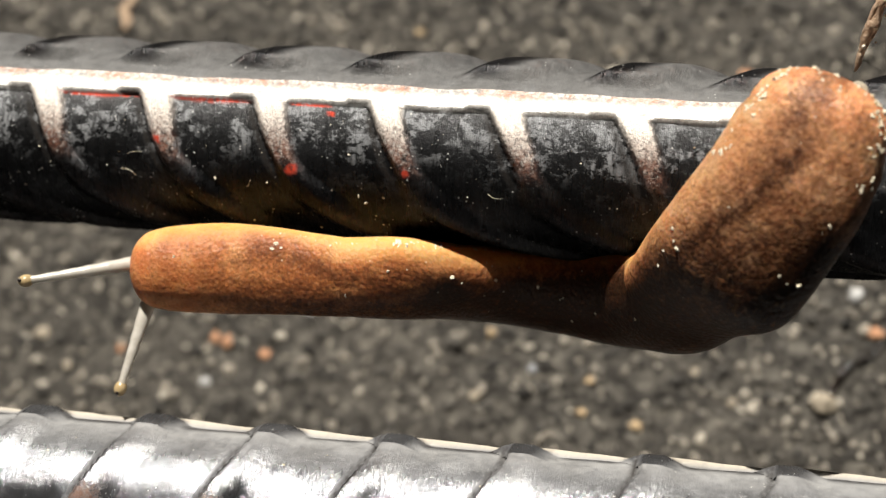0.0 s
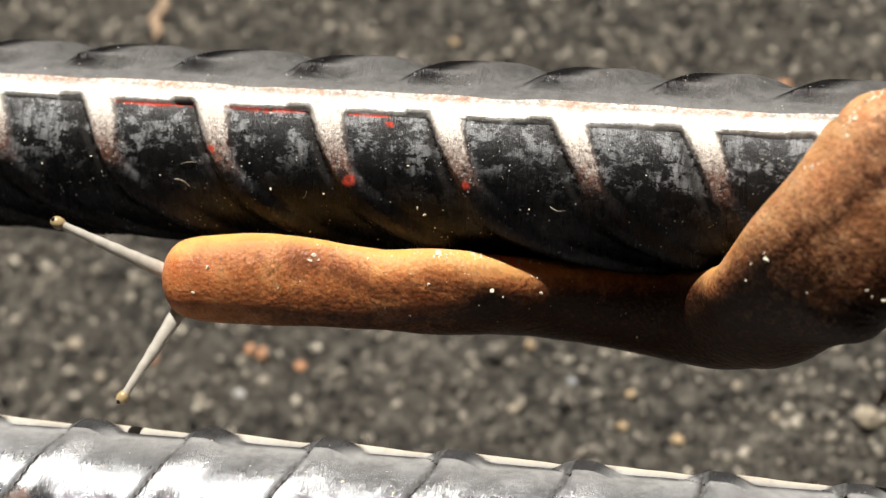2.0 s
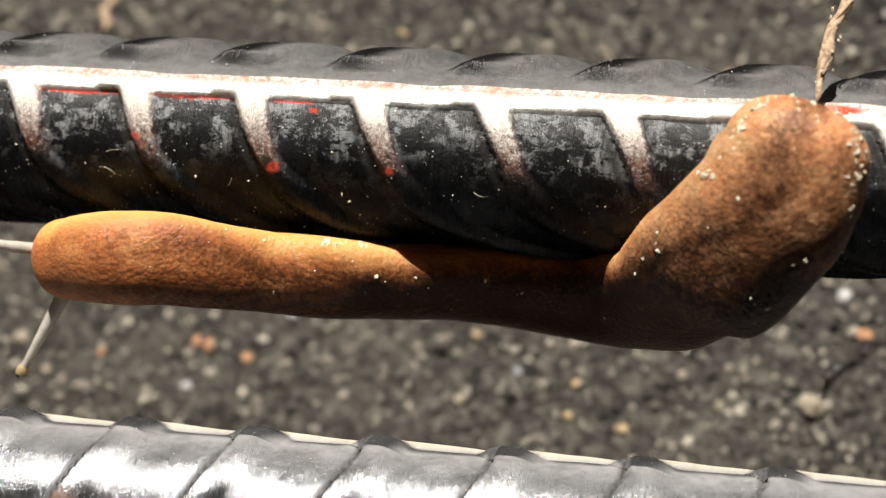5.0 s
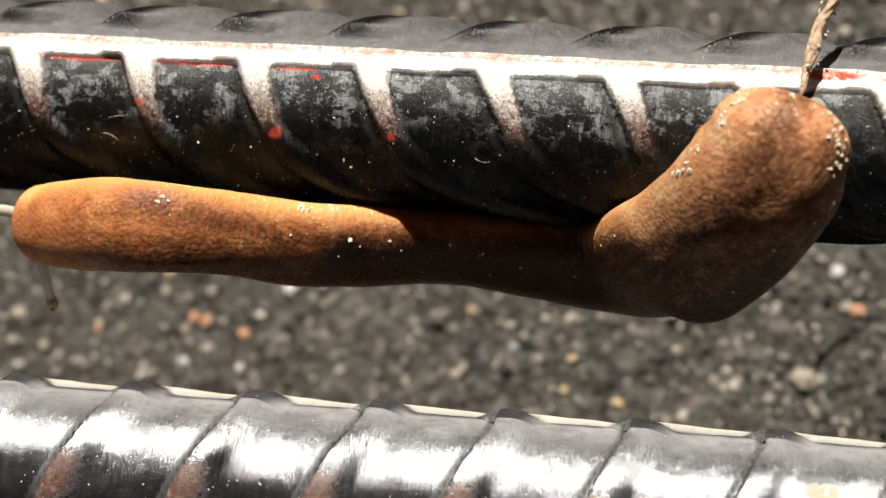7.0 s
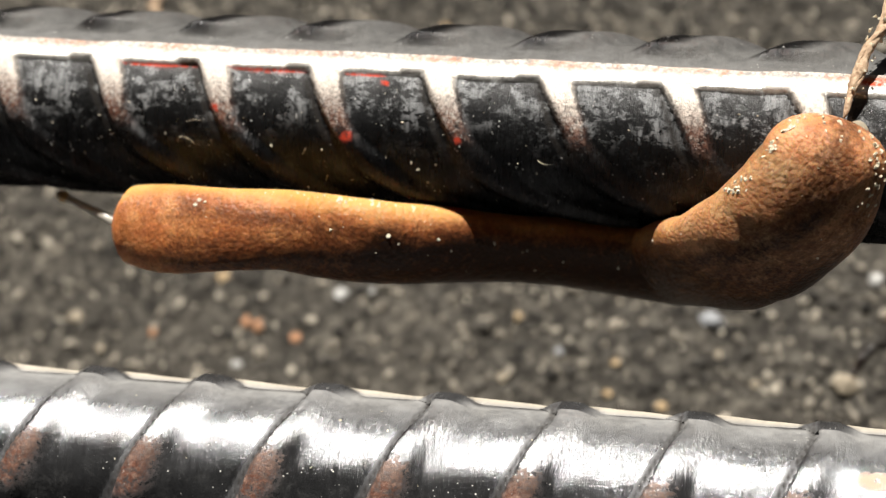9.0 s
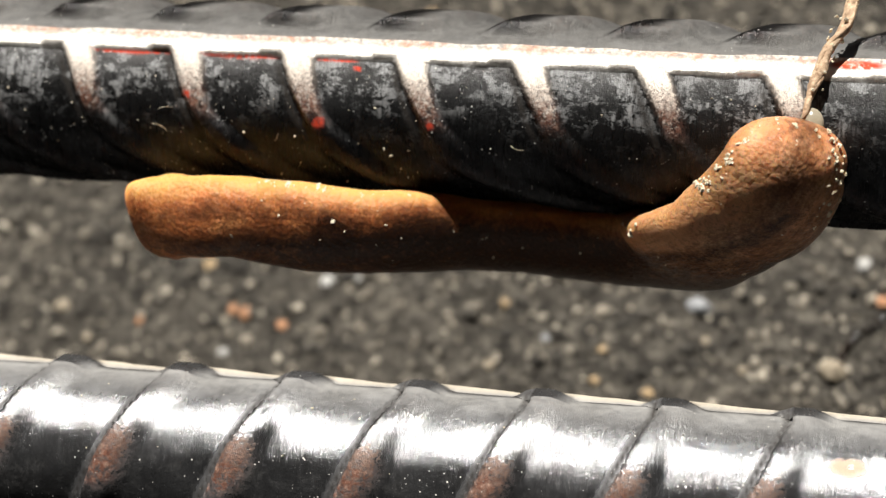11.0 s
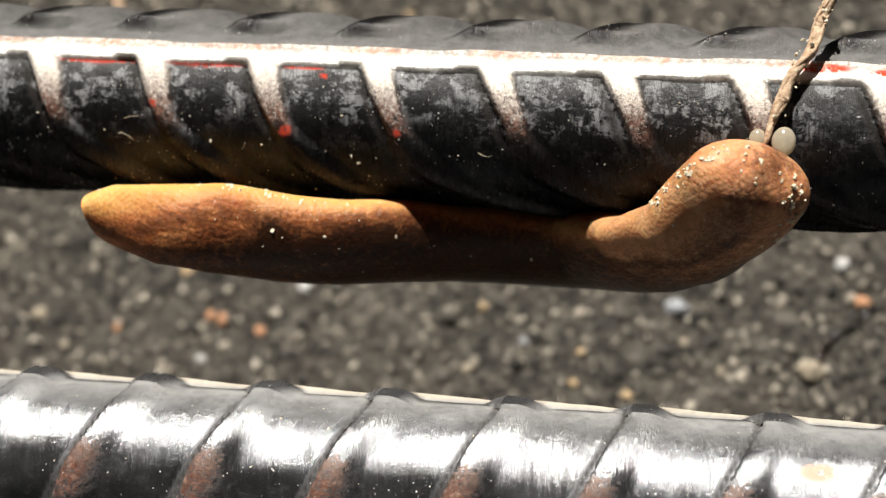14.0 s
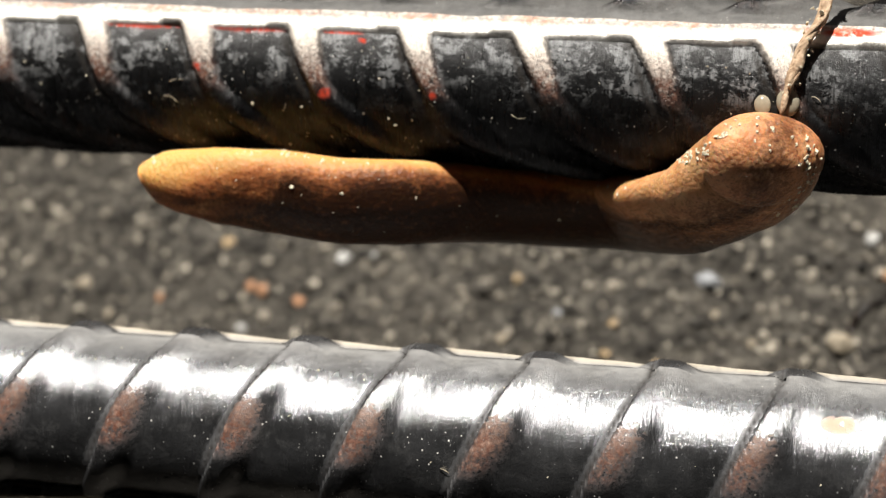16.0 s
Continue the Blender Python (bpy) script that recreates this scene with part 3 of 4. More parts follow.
# ---- the slug ----
# The body's centre line in millimetres, from head to tail, with its half width, at eight times;
# the first row of each holds how far along it six skin marks and the ends lie.
STATIONS = (
    (0, [0.0, 12.6, 22.4, 27.2, 30.7, 57.3, 76.8],
     [(-21.0, -13.5, 69.4, 0.40), (-20.4, -13.4, 69.6, 2.25), (-19.2, -13.3, 69.8, 3.49), (-16.7, -13.0, 69.7, 3.78), (-12.7, -12.4, 69.2, 3.83), (-8.0, -11.7, 68.1, 3.54), (-3.2, -11.2, 66.7, 3.17), (1.6, -10.4, 65.6, 3.38), (6.4, -9.8, 64.3, 3.38), (11.2, -9.0, 62.6, 3.48), (16.2, -8.7, 61.4, 3.70), (21.4, -9.6, 62.4, 4.01), (26.6, -11.3, 67.0, 4.60), (30.8, -11.1, 74.8, 5.71), (34.7, -7.0, 80.3, 5.70), (36.6, -3.1, 82.6, 5.23), (37.6, -0.5, 83.6, 3.65), (37.9, 1.2, 84.3, 0.34)]),
    (3, [0.0, 13.0, 23.3, 28.2, 31.9, 64.4, 80.9],
     [(-24.1, -13.3, 70.5, 0.39), (-23.6, -13.3, 70.5, 2.03), (-22.2, -13.4, 70.5, 3.28), (-19.4, -13.3, 70.7, 3.60), (-14.5, -12.8, 70.3, 3.72), (-10.0, -12.2, 68.8, 3.31), (-5.5, -11.6, 67.2, 3.10), (-0.8, -10.9, 66.2, 3.53), (4.0, -10.5, 65.5, 3.50), (9.0, -9.6, 63.7, 3.47), (14.4, -8.7, 61.2, 3.65), (20.3, -8.6, 60.3, 3.93), (24.7, -10.0, 62.6, 4.19), (28.7, -11.6, 68.8, 4.86), (32.3, -10.8, 75.6, 5.33), (35.9, -7.4, 80.0, 5.39), (37.8, -4.1, 82.0, 4.86), (38.8, -1.8, 83.0, 3.42), (39.3, -0.0, 83.6, 0.33)]),
    (5.5, [0.0, 15.2, 26.1, 31.3, 35.2, 62.6, 82.7],
     [(-28.1, -13.0, 70.8, 0.39), (-27.5, -13.2, 70.7, 2.22), (-25.7, -13.5, 71.2, 3.32), (-22.4, -13.8, 72.7, 3.66), (-19.8, -14.2, 73.9, 3.75), (-15.0, -13.7, 73.2, 3.56), (-10.9, -13.0, 71.1, 3.35), (-6.8, -11.9, 68.2, 3.22), (-2.4, -11.2, 66.2, 3.24), (2.4, -10.5, 65.1, 3.38), (7.2, -9.7, 64.3, 3.33), (11.9, -9.0, 62.7, 3.46), (16.7, -8.6, 61.2, 3.80), (21.3, -9.1, 61.6, 4.03), (25.7, -10.4, 65.3, 4.51), (30.2, -10.4, 72.2, 5.48), (33.9, -8.3, 77.5, 5.75), (35.5, -4.8, 80.3, 5.00), (36.2, -2.5, 81.3, 3.51), (36.5, -0.5, 81.4, 0.34)]),
    (7.5, [0.0, 13.4, 24.7, 30.2, 34.3, 59.8, 82.9],
     [(-29.9, -13.0, 71.2, 0.40), (-29.2, -13.2, 71.0, 2.02), (-27.5, -13.4, 70.7, 3.13), (-25.2, -13.5, 71.0, 3.71), (-22.0, -13.9, 72.2, 4.01), (-19.0, -14.1, 73.2, 4.01), (-14.1, -13.7, 72.5, 3.61), (-9.7, -12.8, 70.4, 3.50), (-5.4, -12.0, 67.4, 3.49), (-0.7, -10.9, 65.8, 3.67), (4.1, -9.9, 64.6, 3.36), (8.9, -9.0, 63.1, 3.26), (13.9, -8.6, 61.7, 3.55), (18.9, -8.5, 60.8, 3.91), (23.3, -9.4, 61.8, 3.86), (27.7, -10.4, 66.2, 4.67), (31.2, -10.1, 72.2, 5.29), (34.0, -8.1, 76.8, 5.67), (35.2, -5.5, 79.2, 4.64), (35.6, -3.7, 80.1, 3.31), (35.7, -2.0, 80.2, 0.35)]),
    (9, [0.0, 8.2, 20.0, 25.6, 29.8, 56.7, 78.2],
     [(-27.9, -13.2, 71.0, 0.41), (-27.3, -13.3, 71.0, 2.07), (-25.5, -13.5, 70.8, 3.30), (-22.6, -13.7, 71.0, 4.10), (-17.0, -13.6, 71.5, 3.85), (-12.0, -13.0, 71.2, 3.48), (-7.5, -12.1, 68.4, 3.58), (-2.8, -11.2, 66.3, 3.68), (2.2, -10.2, 65.0, 3.45), (7.1, -9.1, 63.3, 3.22), (12.1, -8.2, 61.6, 3.29), (17.3, -8.1, 60.9, 3.50), (22.0, -8.8, 61.2, 3.42), (26.4, -9.7, 64.2, 4.23), (30.0, -10.1, 69.6, 4.92), (32.9, -9.1, 74.3, 5.27), (34.6, -6.5, 77.3, 4.69), (35.1, -4.4, 78.5, 3.21), (35.1, -2.6, 78.9, 0.37)]),
    (12.5, [0.0, 2.9, 14.3, 20.1, 24.4, 52.2, 73.2],
     [(-25.1, -12.0, 73.0, 0.25), (-24.5, -12.5, 72.6, 1.26), (-23.6, -13.1, 71.7, 2.12), (-21.4, -13.5, 70.7, 3.24), (-18.2, -13.3, 70.8, 3.42), (-14.0, -13.1, 70.8, 3.55), (-9.5, -12.4, 68.5, 3.94), (-4.8, -11.7, 66.5, 3.78), (0.1, -10.7, 65.3, 3.77), (4.9, -9.7, 63.9, 3.49), (9.8, -8.7, 62.2, 3.42), (14.8, -8.3, 61.2, 3.50), (20.0, -8.4, 61.3, 3.61), (24.2, -9.0, 61.9, 3.38), (27.8, -9.9, 65.9, 3.90), (31.1, -9.7, 71.3, 4.87), (33.0, -8.8, 75.1, 5.01), (33.4, -7.0, 77.0, 3.80), (33.2, -5.9, 77.6, 2.49), (32.9, -4.8, 77.7, 0.36)]),
    (14, [0.0, 3.1, 13.7, 19.5, 23.8, 52.0, 72.9],
     [(-24.7, -12.3, 74.3, 0.25), (-24.5, -12.5, 73.2, 1.01), (-23.9, -12.7, 72.3, 1.72), (-22.3, -13.2, 71.2, 2.63), (-20.1, -13.4, 71.1, 3.23), (-15.8, -13.3, 71.2, 3.56), (-12.0, -12.8, 70.2, 3.92), (-7.5, -12.2, 67.7, 3.86), (-2.8, -11.4, 65.9, 3.76), (2.1, -10.3, 64.7, 3.70), (6.9, -9.3, 63.1, 3.51), (11.8, -8.4, 61.4, 3.52), (17.0, -8.2, 61.0, 3.57), (21.2, -8.4, 61.4, 3.58), (24.9, -9.0, 62.6, 3.48), (28.6, -9.9, 67.2, 4.27), (31.5, -9.5, 72.5, 4.85), (33.6, -8.5, 75.7, 4.83), (34.0, -7.3, 77.0, 3.40), (34.2, -6.5, 77.3, 2.18), (34.0, -5.6, 77.4, 0.36)]),
    (16, [0.0, 1.2, 10.7, 16.5, 20.9, 50.1, 69.9],
     [(-24.5, -12.5, 72.9, 0.26), (-24.2, -12.8, 72.3, 1.05), (-23.3, -13.1, 71.5, 1.94), (-20.7, -13.4, 70.7, 3.04), (-16.1, -12.8, 70.0, 3.40), (-11.0, -12.3, 68.6, 3.77), (-6.1, -11.9, 66.7, 3.88), (-1.1, -11.0, 65.4, 3.87), (4.0, -9.9, 64.1, 3.60), (8.9, -8.8, 62.3, 3.53), (14.1, -8.2, 61.1, 3.57), (19.4, -8.0, 60.9, 3.53), (23.8, -8.8, 62.0, 3.39), (27.6, -9.7, 66.1, 3.97), (30.6, -9.8, 70.8, 4.70), (32.4, -9.3, 73.9, 4.79), (32.8, -8.0, 75.5, 3.67), (32.7, -7.0, 76.1, 2.45), (32.4, -5.9, 76.3, 0.38)]),
)
TIMES = [row[0] for row in STATIONS]
LENS_SIDE = Vector((34, -70, 184))


class Line:
    """The slug's centre line at one time."""

    def __init__(self, marks, rows, lean):
        self.lean = radians(lean)          # how far the drawn-in front leans over
        a = np.array(rows)
        self.marks = np.array(marks)
        self.s = np.r_[0, np.cumsum(np.linalg.norm(np.diff(a[:, :3], axis=0), axis=1))]
        fine = np.linspace(0, self.s[-1], 240)
        q = np.stack([np.interp(fine, self.s, a[:, k]) for k in range(4)], 1)
        for _ in range(14):
            q[1:-1, :3] = (q[:-2, :3] + 2 * q[1:-1, :3] + q[2:, :3]) / 4
        for _ in range(4):
            q[1:-1, 3] = (q[:-2, 3] + 2 * q[1:-1, 3] + q[2:, 3]) / 4
        self.fine, self.q = fine, q
        self.end = self.s[-1]
        self.clear_of_bar()

    def clear_of_bar(self):
        """Lifts the line towards the lens wherever the edge of the foot would sink into the bar."""
        lift = np.zeros(len(self.fine))
        climb = np.interp(self.fine, (self.marks[5] - 4.5, self.marks[5] + 1.5), (0, 1))
        reach = np.interp(self.fine, (20.0, 25.0, 33.0), (1, 0.6, 0))
        for i in range(12, len(self.fine)):
            c = Vector(self.q[i, :3])
            v = (LENS_SIDE - c).normalized()
            edge = c + v.cross(self.along(self.fine[i])).normalized() * self.q[i, 3] * 0.92
            while math.hypot(edge.y + v.y * lift[i] - 0.38, edge.z + v.z * lift[i] - 69.1) < 8.6 and lift[i] < 7:
                lift[i] += 0.1
            # the front is shifted towards the lens until its edge clears the bar's shadow
            while reach[i] > 0 and -0.857 * (edge.y + v.y * lift[i] - 0.38) + 0.515 * (edge.z + v.z * lift[i] - 69.1) < 8.9 and lift[i] < 5:
                lift[i] += 0.1
        lift *= np.maximum(climb, reach)
        for _ in range(30):
            lift[1:-1] = (lift[:-2] + 2 * lift[1:-1] + lift[2:]) / 4
        for i, k in enumerate(lift):
            v = LENS_SIDE - Vector(self.q[i, :3])
            self.q[i, :3] += np.array(v.normalized()) * k
            self.q[i, 3] *= 1 - k / v.length

    def at(self, s):
        s = min(max(s, 0), self.end)
        return Vector([np.interp(s, self.fine, self.q[:, k]) for k in range(3)])

    def lean_at(self, s):
        return self.lean * min(max((15.0 - s) / 10.0, 0.0), 1.0)

    def half(self, s):
        return float(np.interp(s, self.fine, self.q[:, 3]))

    def along(self, s):
        return (self.at(s + 1.6) - self.at(s - 1.6)).normalized()


LINES = [Line(m, r, 38.0 if t > 10 else 0.0) for t, m, r in STATIONS]
REST = LINES[TIMES.index(5.5)].marks


def frame_at(line, s, roll=0.0):
    """Centre and axes: along the body, across it as seen from the lens, and out of it."""
    c, t = line.at(s), line.along(s)
    v = (LENS_SIDE - c).normalized()
    across = v.cross(t).normalized()
    out = t.cross(across)
    a = line.lean_at(s)
    t, across = t * math.cos(a) + across * math.sin(a), across * math.cos(a) - t * math.sin(a)
    k, w = math.cos(roll), math.sin(roll)
    return c, t, across * k + out * w, out * k - across * w


def body_place(n, m):
    """Where the skin at rest distance m from the head lies along the body at the n-th time."""
    line = LINES[n]
    if m < REST[1] and TIMES[n] > 10:
        return max(line.marks[1], 4.4) + (REST[1] - m) * 0.75
    s = float(np.interp(m, REST, line.marks))
    return max(s, min(m, 3.0), 4.4 if TIMES[n] > 10 else 2.0)


def band_shade_at(m, q):
    """How dark the skin is painted, for its markings and for shade under the bar and below, at distance m from the head
    and q across (1: the edge by the bar).
    """
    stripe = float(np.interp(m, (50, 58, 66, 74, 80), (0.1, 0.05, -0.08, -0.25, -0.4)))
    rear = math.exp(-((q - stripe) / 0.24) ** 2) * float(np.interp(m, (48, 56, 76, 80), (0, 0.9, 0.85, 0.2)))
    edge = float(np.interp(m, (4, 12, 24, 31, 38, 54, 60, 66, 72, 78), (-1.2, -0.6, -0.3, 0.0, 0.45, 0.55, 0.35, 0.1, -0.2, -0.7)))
    # middle and lower side painted dark for the shade they lie in
    saddle_shade = float(np.interp(q - edge, (-0.5, 0.35), (1, 0))) * float(np.interp(m, (4, 12, 28, 37, 58, 66, 74), (0.3, 0.65, 0.88, 1, 1, 0.8, 0.65)))
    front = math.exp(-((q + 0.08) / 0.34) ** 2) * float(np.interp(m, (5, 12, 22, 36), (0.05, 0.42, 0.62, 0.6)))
    saddle_shade = max(saddle_shade, front)
    # dark blot stands for the shade in a fold of skin
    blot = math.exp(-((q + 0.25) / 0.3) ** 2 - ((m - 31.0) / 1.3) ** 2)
    belly_shade = float(np.interp(q, (-0.9, -0.6), (1, 0))) * float(np.interp(m, (26, 36, 72, 76), (0, 1, 1, 0)))
    return min(max(rear, saddle_shade, belly_shade) + 0.6 * blot, 1.0)


def ring_mesh(name, length, a, b, power, m, turn=0.0, cols=40, rows=17):
    """A rounded slice of the body; power 2 is an ellipsoid, 4 a slice with flat flanks."""
    verts, coords, flank, ways, band_shade = [], [], [], [], []
    for i in range(rows):
        u = -math.cos(math.pi * i / (rows - 1))
        k = max(1 - abs(u) ** power, 0) ** (1 / power) if 0 < i < rows - 1 else 0.02
        for j in range(cols):
            p = 2 * math.pi * j / cols
            verts.append((u * length * MM, k * a * math.cos(p) * MM, k * b * math.sin(p) * MM))
            coords.append((m + u * length, k * a * math.cos(p), k * b * math.sin(p)))
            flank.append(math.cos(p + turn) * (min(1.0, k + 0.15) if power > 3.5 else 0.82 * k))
            band_shade.append(band_shade_at(m + u * length, math.cos(p + turn) * k))
            lean = abs(u) ** power * math.copysign(2.0 if power < 3.5 else 0.35, u)
            ways.append(Vector((lean, math.cos(p) / a * min(a, b), math.sin(p) / b * min(a, b))).normalized())
    me = bpy.data.meshes.new(name)
    me.from_pydata(verts, [], grid_faces(rows, cols, True))
    me.materials.append(skin)
    me.polygons.foreach_set("use_smooth", [True] * len(me.polygons))
    me.normals_split_custom_set_from_vertices([w[:] for w in ways])
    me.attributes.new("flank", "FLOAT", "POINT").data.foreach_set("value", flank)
    me.attributes.new("band_shade", "FLOAT", "POINT").data.foreach_set("value", band_shade)
    me.attributes.new("skin", "FLOAT_VECTOR", "POINT").data.foreach_set("vector", np.ravel(coords))
    return me


# rolls a slice until it looks this wide from the lens
def roll_for(half, a, b):
    q = (half * half - b * b) / (a * a - b * b)
    return math.acos(math.sqrt(min(max(q, 0.0), 1.0)))


def pose_of(c, x, y, z):
    m = Matrix((x, y, z)).transposed().to_4x4()
    m.translation = c * MM
    return m


COUNT, TAIL = 176, REST[-1]
SHIFTS = range(len(LINES))


def slice_shape(m):
    """How the slice at rest distance m lies at each time, its half axes, its rolls, and its shifts across and inwards."""
    places = [body_place(n, m) for n in SHIFTS]
    fuller = float(np.interp(m, (0, 52, 62, 68, 74), (1.02, 1.02, 1.07, 1.07, 1.05)))
    halves = [fuller * LINES[n].half(max(places[n], 3.0) if TIMES[n] < 10 else places[n]) for n in SHIFTS]
    sides = [0.0] * len(LINES)             # a drawn-in front narrows towards its edge by the bar
    for n in SHIFTS:
        if TIMES[n] > 10:
            full = LINES[n].half(max(places[n], 6.0)) / math.cos(LINES[n].lean_at(places[n]))
            halves[n] = float(np.interp(places[n], (4.4, 6.0, 8.5, 14), (0.55, 0.74, 0.92, 1.03))) * full
            sides[n] = float(np.interp(places[n], (4.4, 6.0, 8.5, 14), (0.72, 0.86, 0.95, 1.03))) * full - halves[n]
    # head and tail, while stretched, roll less, to fit the view and catch sun
    head, tail = float(np.interp(m, (18, 32), (1, 0))), float(np.interp(m, (57, 61, 66, 70), (0, 0.15, 0.85, 1)))
    # under the bar, slices tilt their face off the sun to fit the view
    hang = float(np.interp(m, (6, 24, 46, 74), (0.3, 1, 1, 0)))
    a, b = max(halves) * (1.03 + 0.08 * hang), min(halves) * (0.94 - 0.14 * hang - 0.26 * tail)
    early = [h for h, t in zip(halves, TIMES) if t < 10]
    a += head * (1.02 * sum(early) / len(early) - a)
    rolls = [roll_for(h, a, b) * (1 - 0.65 * head - float(np.interp(t, (3, 7.5, 9), (1.4, 0.6, 0.2))) * tail if t < 10 else 1) for h, t in zip(halves, TIMES)]
    # however a slice is rolled, its open side stands as high as its neighbours'
    sinks = [math.hypot(a * math.sin(r), b * math.cos(r)) - 0.85 * h for r, h in zip(rolls, halves)]
    return places, halves, a, b, rolls, sides, sinks


def build_slug():
    """The slug as overlapping rigid slices, each with its poses in time. Returns the thing and its moves."""
    slug = tagged(new("slug"), "brown mottled slug stretched along the side of a steel bar", "slug")
    moves = []
    for i in range(COUNT):
        m = 3.0 + (TAIL - 3.0 - 4.0) * i / (COUNT - 1)
        places, _, a, b, rolls, sides, sinks = slice_shape(m)
        ends = min(m - 3.0, TAIL - 4.0 - m)
        length, power = min(2.2, 0.5 + 0.8 * ends), 4.0
        if i in (0, COUNT - 1):
            length, power = 3.0 if i == 0 else 4.2, 2.3
        ob = new("body_slice", ring_mesh("body_slice", length, a, b, power, m, sum(rolls) / len(rolls)))
        ob.parent = slug
        rows = []
        for n in SHIFTS:
            c, t, y, z = frame_at(LINES[n], places[n])
            c = c + y * sides[n] - (LENS_SIDE - c).normalized() * sinks[n]
            _, t, y, z = frame_at(LINES[n], places[n], rolls[n])
            # what is drawn in lies deeper
            if TIMES[n] > 10 and m < REST[1] - 0.4:
                c = c - (LENS_SIDE - c).normalized() * 1.8
            rows.append((TIMES[n], pose_of(c, t, y, z)))
        moves.append((ob, rows))
    return slug, moves


slug, slug_moves = build_slug()


def skin_point(n, m, q):
    """The place and the outward way of the skin at rest distance m and q across (1: the flank by the bar) at the n-th time."""
    last = TAIL - 4.0
    past = max(m - last, 0.0)
    places, halves, a, b, rolls, sides, sinks = slice_shape(min(m, last))
    c, t, y, z = frame_at(LINES[n], places[n])
    c = c + t * past + y * sides[n] - (LENS_SIDE - c).normalized() * sinks[n]
    small = max(1 - (past / 4.2) ** 2.3, 0.0) ** (1 / 2.3)
    a, b, halves = a * small, b * small, [h * small for h in halves]
    k, w = math.cos(rolls[n]), math.sin(rolls[n])
    best = None
    for i in range(120):
        p = 2 * math.pi * i / 120
        u, o = a * math.cos(p) * k - b * math.sin(p) * w, a * math.cos(p) * w + b * math.sin(p) * k
        miss = abs(u - q * halves[n]) - 0.05 * o
        if best is None or miss < best[0]:
            best = (miss, u, o)
    _, u, o = best
    return c + y * u + z * o, t, (y * u + z * o).normalized()


def build_crumb(m, q, size, long, mat, rnd):
    bm = bmesh.new()
    lump(bm, (0, 0, 0), size * MM, rnd, 0.8, 0.45, 2)
    for v in bm.verts:
        v.co.y *= long
    if m > 50:
        m += TAIL - 80.9
    ob = part("crumb", bm, mat, slug, "", smooth=False)
    rows = []
    for n in SHIFTS:
        c, t, o = skin_point(n, m, q)
        y = o.cross(t).normalized()
        if TIMES[n] > 10 and m < REST[1] - 0.4:
            c = c - (LENS_SIDE - c).normalized() * 1.8
        rows.append((TIMES[n], pose_of(c - o * size * 0.38, y.cross(o), y, o)))
    return ob, rows


def build_crumbs():
    """Pale sand grains that stick to the slime: the clear ones by hand, finer ones by chance."""
    rnd = random.Random(11)
    out = []
    known = [(15.8, 0.68, 0.24, 1.0), (16.3, 0.62, 0.2, 1.0), (15.5, 0.56, 0.18, 1.2), (26.2, 0.2, 0.17, 1.2), (31.2, 0.17, 0.22, 1.3), (35.0, 0.15, 0.19, 1.0),
             (22.8, -0.5, 0.06, 3.0), (5.5, 0.3, 0.17, 1.0), (4.2, -0.28, 0.13, 1.0), (62.8, 0.62, 0.28, 1.1), (61.4, 0.72, 0.18, 1.0), (63.6, 0.82, 0.16, 1.0),
             (71.5, -0.72, 0.22, 1.0), (79.0, -0.7, 0.28, 0.8), (66.5, -0.84, 0.2, 1.0), (40.5, 0.12, 0.14, 1.5), (45, -0.62, 0.12, 1.0), (52, -0.3, 0.12, 1.6),
             (72.5, 0.4, 0.2, 1.0), (75.2, 0.1, 0.16, 1.0), (63.0, 0.72, 0.14, 1.0), (60.2, 0.6, 0.15, 1.0)]
    for m, q, size, long in known:
        out.append(build_crumb(m, q, size, long, crumb_pale, rnd))
    for k in range(40):
        out.append(build_crumb(rnd.uniform(71.0, 80.6), rnd.uniform(0.8, 1.0), rnd.uniform(0.09, 0.24), 1.0, crumb_pale, rnd))
    for k in range(34):
        out.append(build_crumb(rnd.uniform(74.0, 80.8), -rnd.uniform(0.5, 1.0) ** 0.4, rnd.uniform(0.08, 0.24), 1.1, crumb_pale, rnd))
    for k in range(14):
        out.append(build_crumb(rnd.uniform(79.6, 81.0), rnd.uniform(-1.0, 1.0), rnd.uniform(0.1, 0.2), 1.1, crumb_pale, rnd))
    for k in range(52):
        m = rnd.uniform(16, 40) if k % 2 else rnd.gauss(27, 2.6)
        out.append(build_crumb(m, rnd.uniform(0.86, 0.99), rnd.uniform(0.05, 0.18), rnd.uniform(0.8, 2.4), crumb_pale, rnd))
    for k in range(40):
        out.append(build_crumb(rnd.uniform(6, 78), rnd.uniform(-0.8, 0.95), rnd.uniform(0.05, 0.1), rnd.uniform(0.8, 1.8), crumb_pale, rnd))
    return out


crumb_moves = build_crumbs()


def build_tail_slime():
    """Two clear drops at the tail's end, bared as the tail draws down."""
    out = []
    for side, size in ((-0.95, 0.98), (0.1, 0.7)):
        bm = bmesh.new()
        bmesh.ops.create_icosphere(bm, subdivisions=3, radius=size * MM)
        for v in bm.verts:
            v.co.x *= 1.25
            v.co.z *= 0.6
        ob = part("slime_drop", bm, slime, slug, "cloudy drop of slime at the tail")
        rows = []
        for n in SHIFTS:
            line = LINES[n]
            back = float(np.interp(TIMES[n], (9, 12.5, 14, 16), (1.5, 0.3, -0.2, -0.7)))
            c, t, y, z = frame_at(line, line.end - 0.6)
            c = line.at(line.end) - t * back + y * side * 2.0 - z * 0.9
            rows.append((TIMES[n], pose_of(c, t, y, z)))
        out.append((ob, rows))
    return out


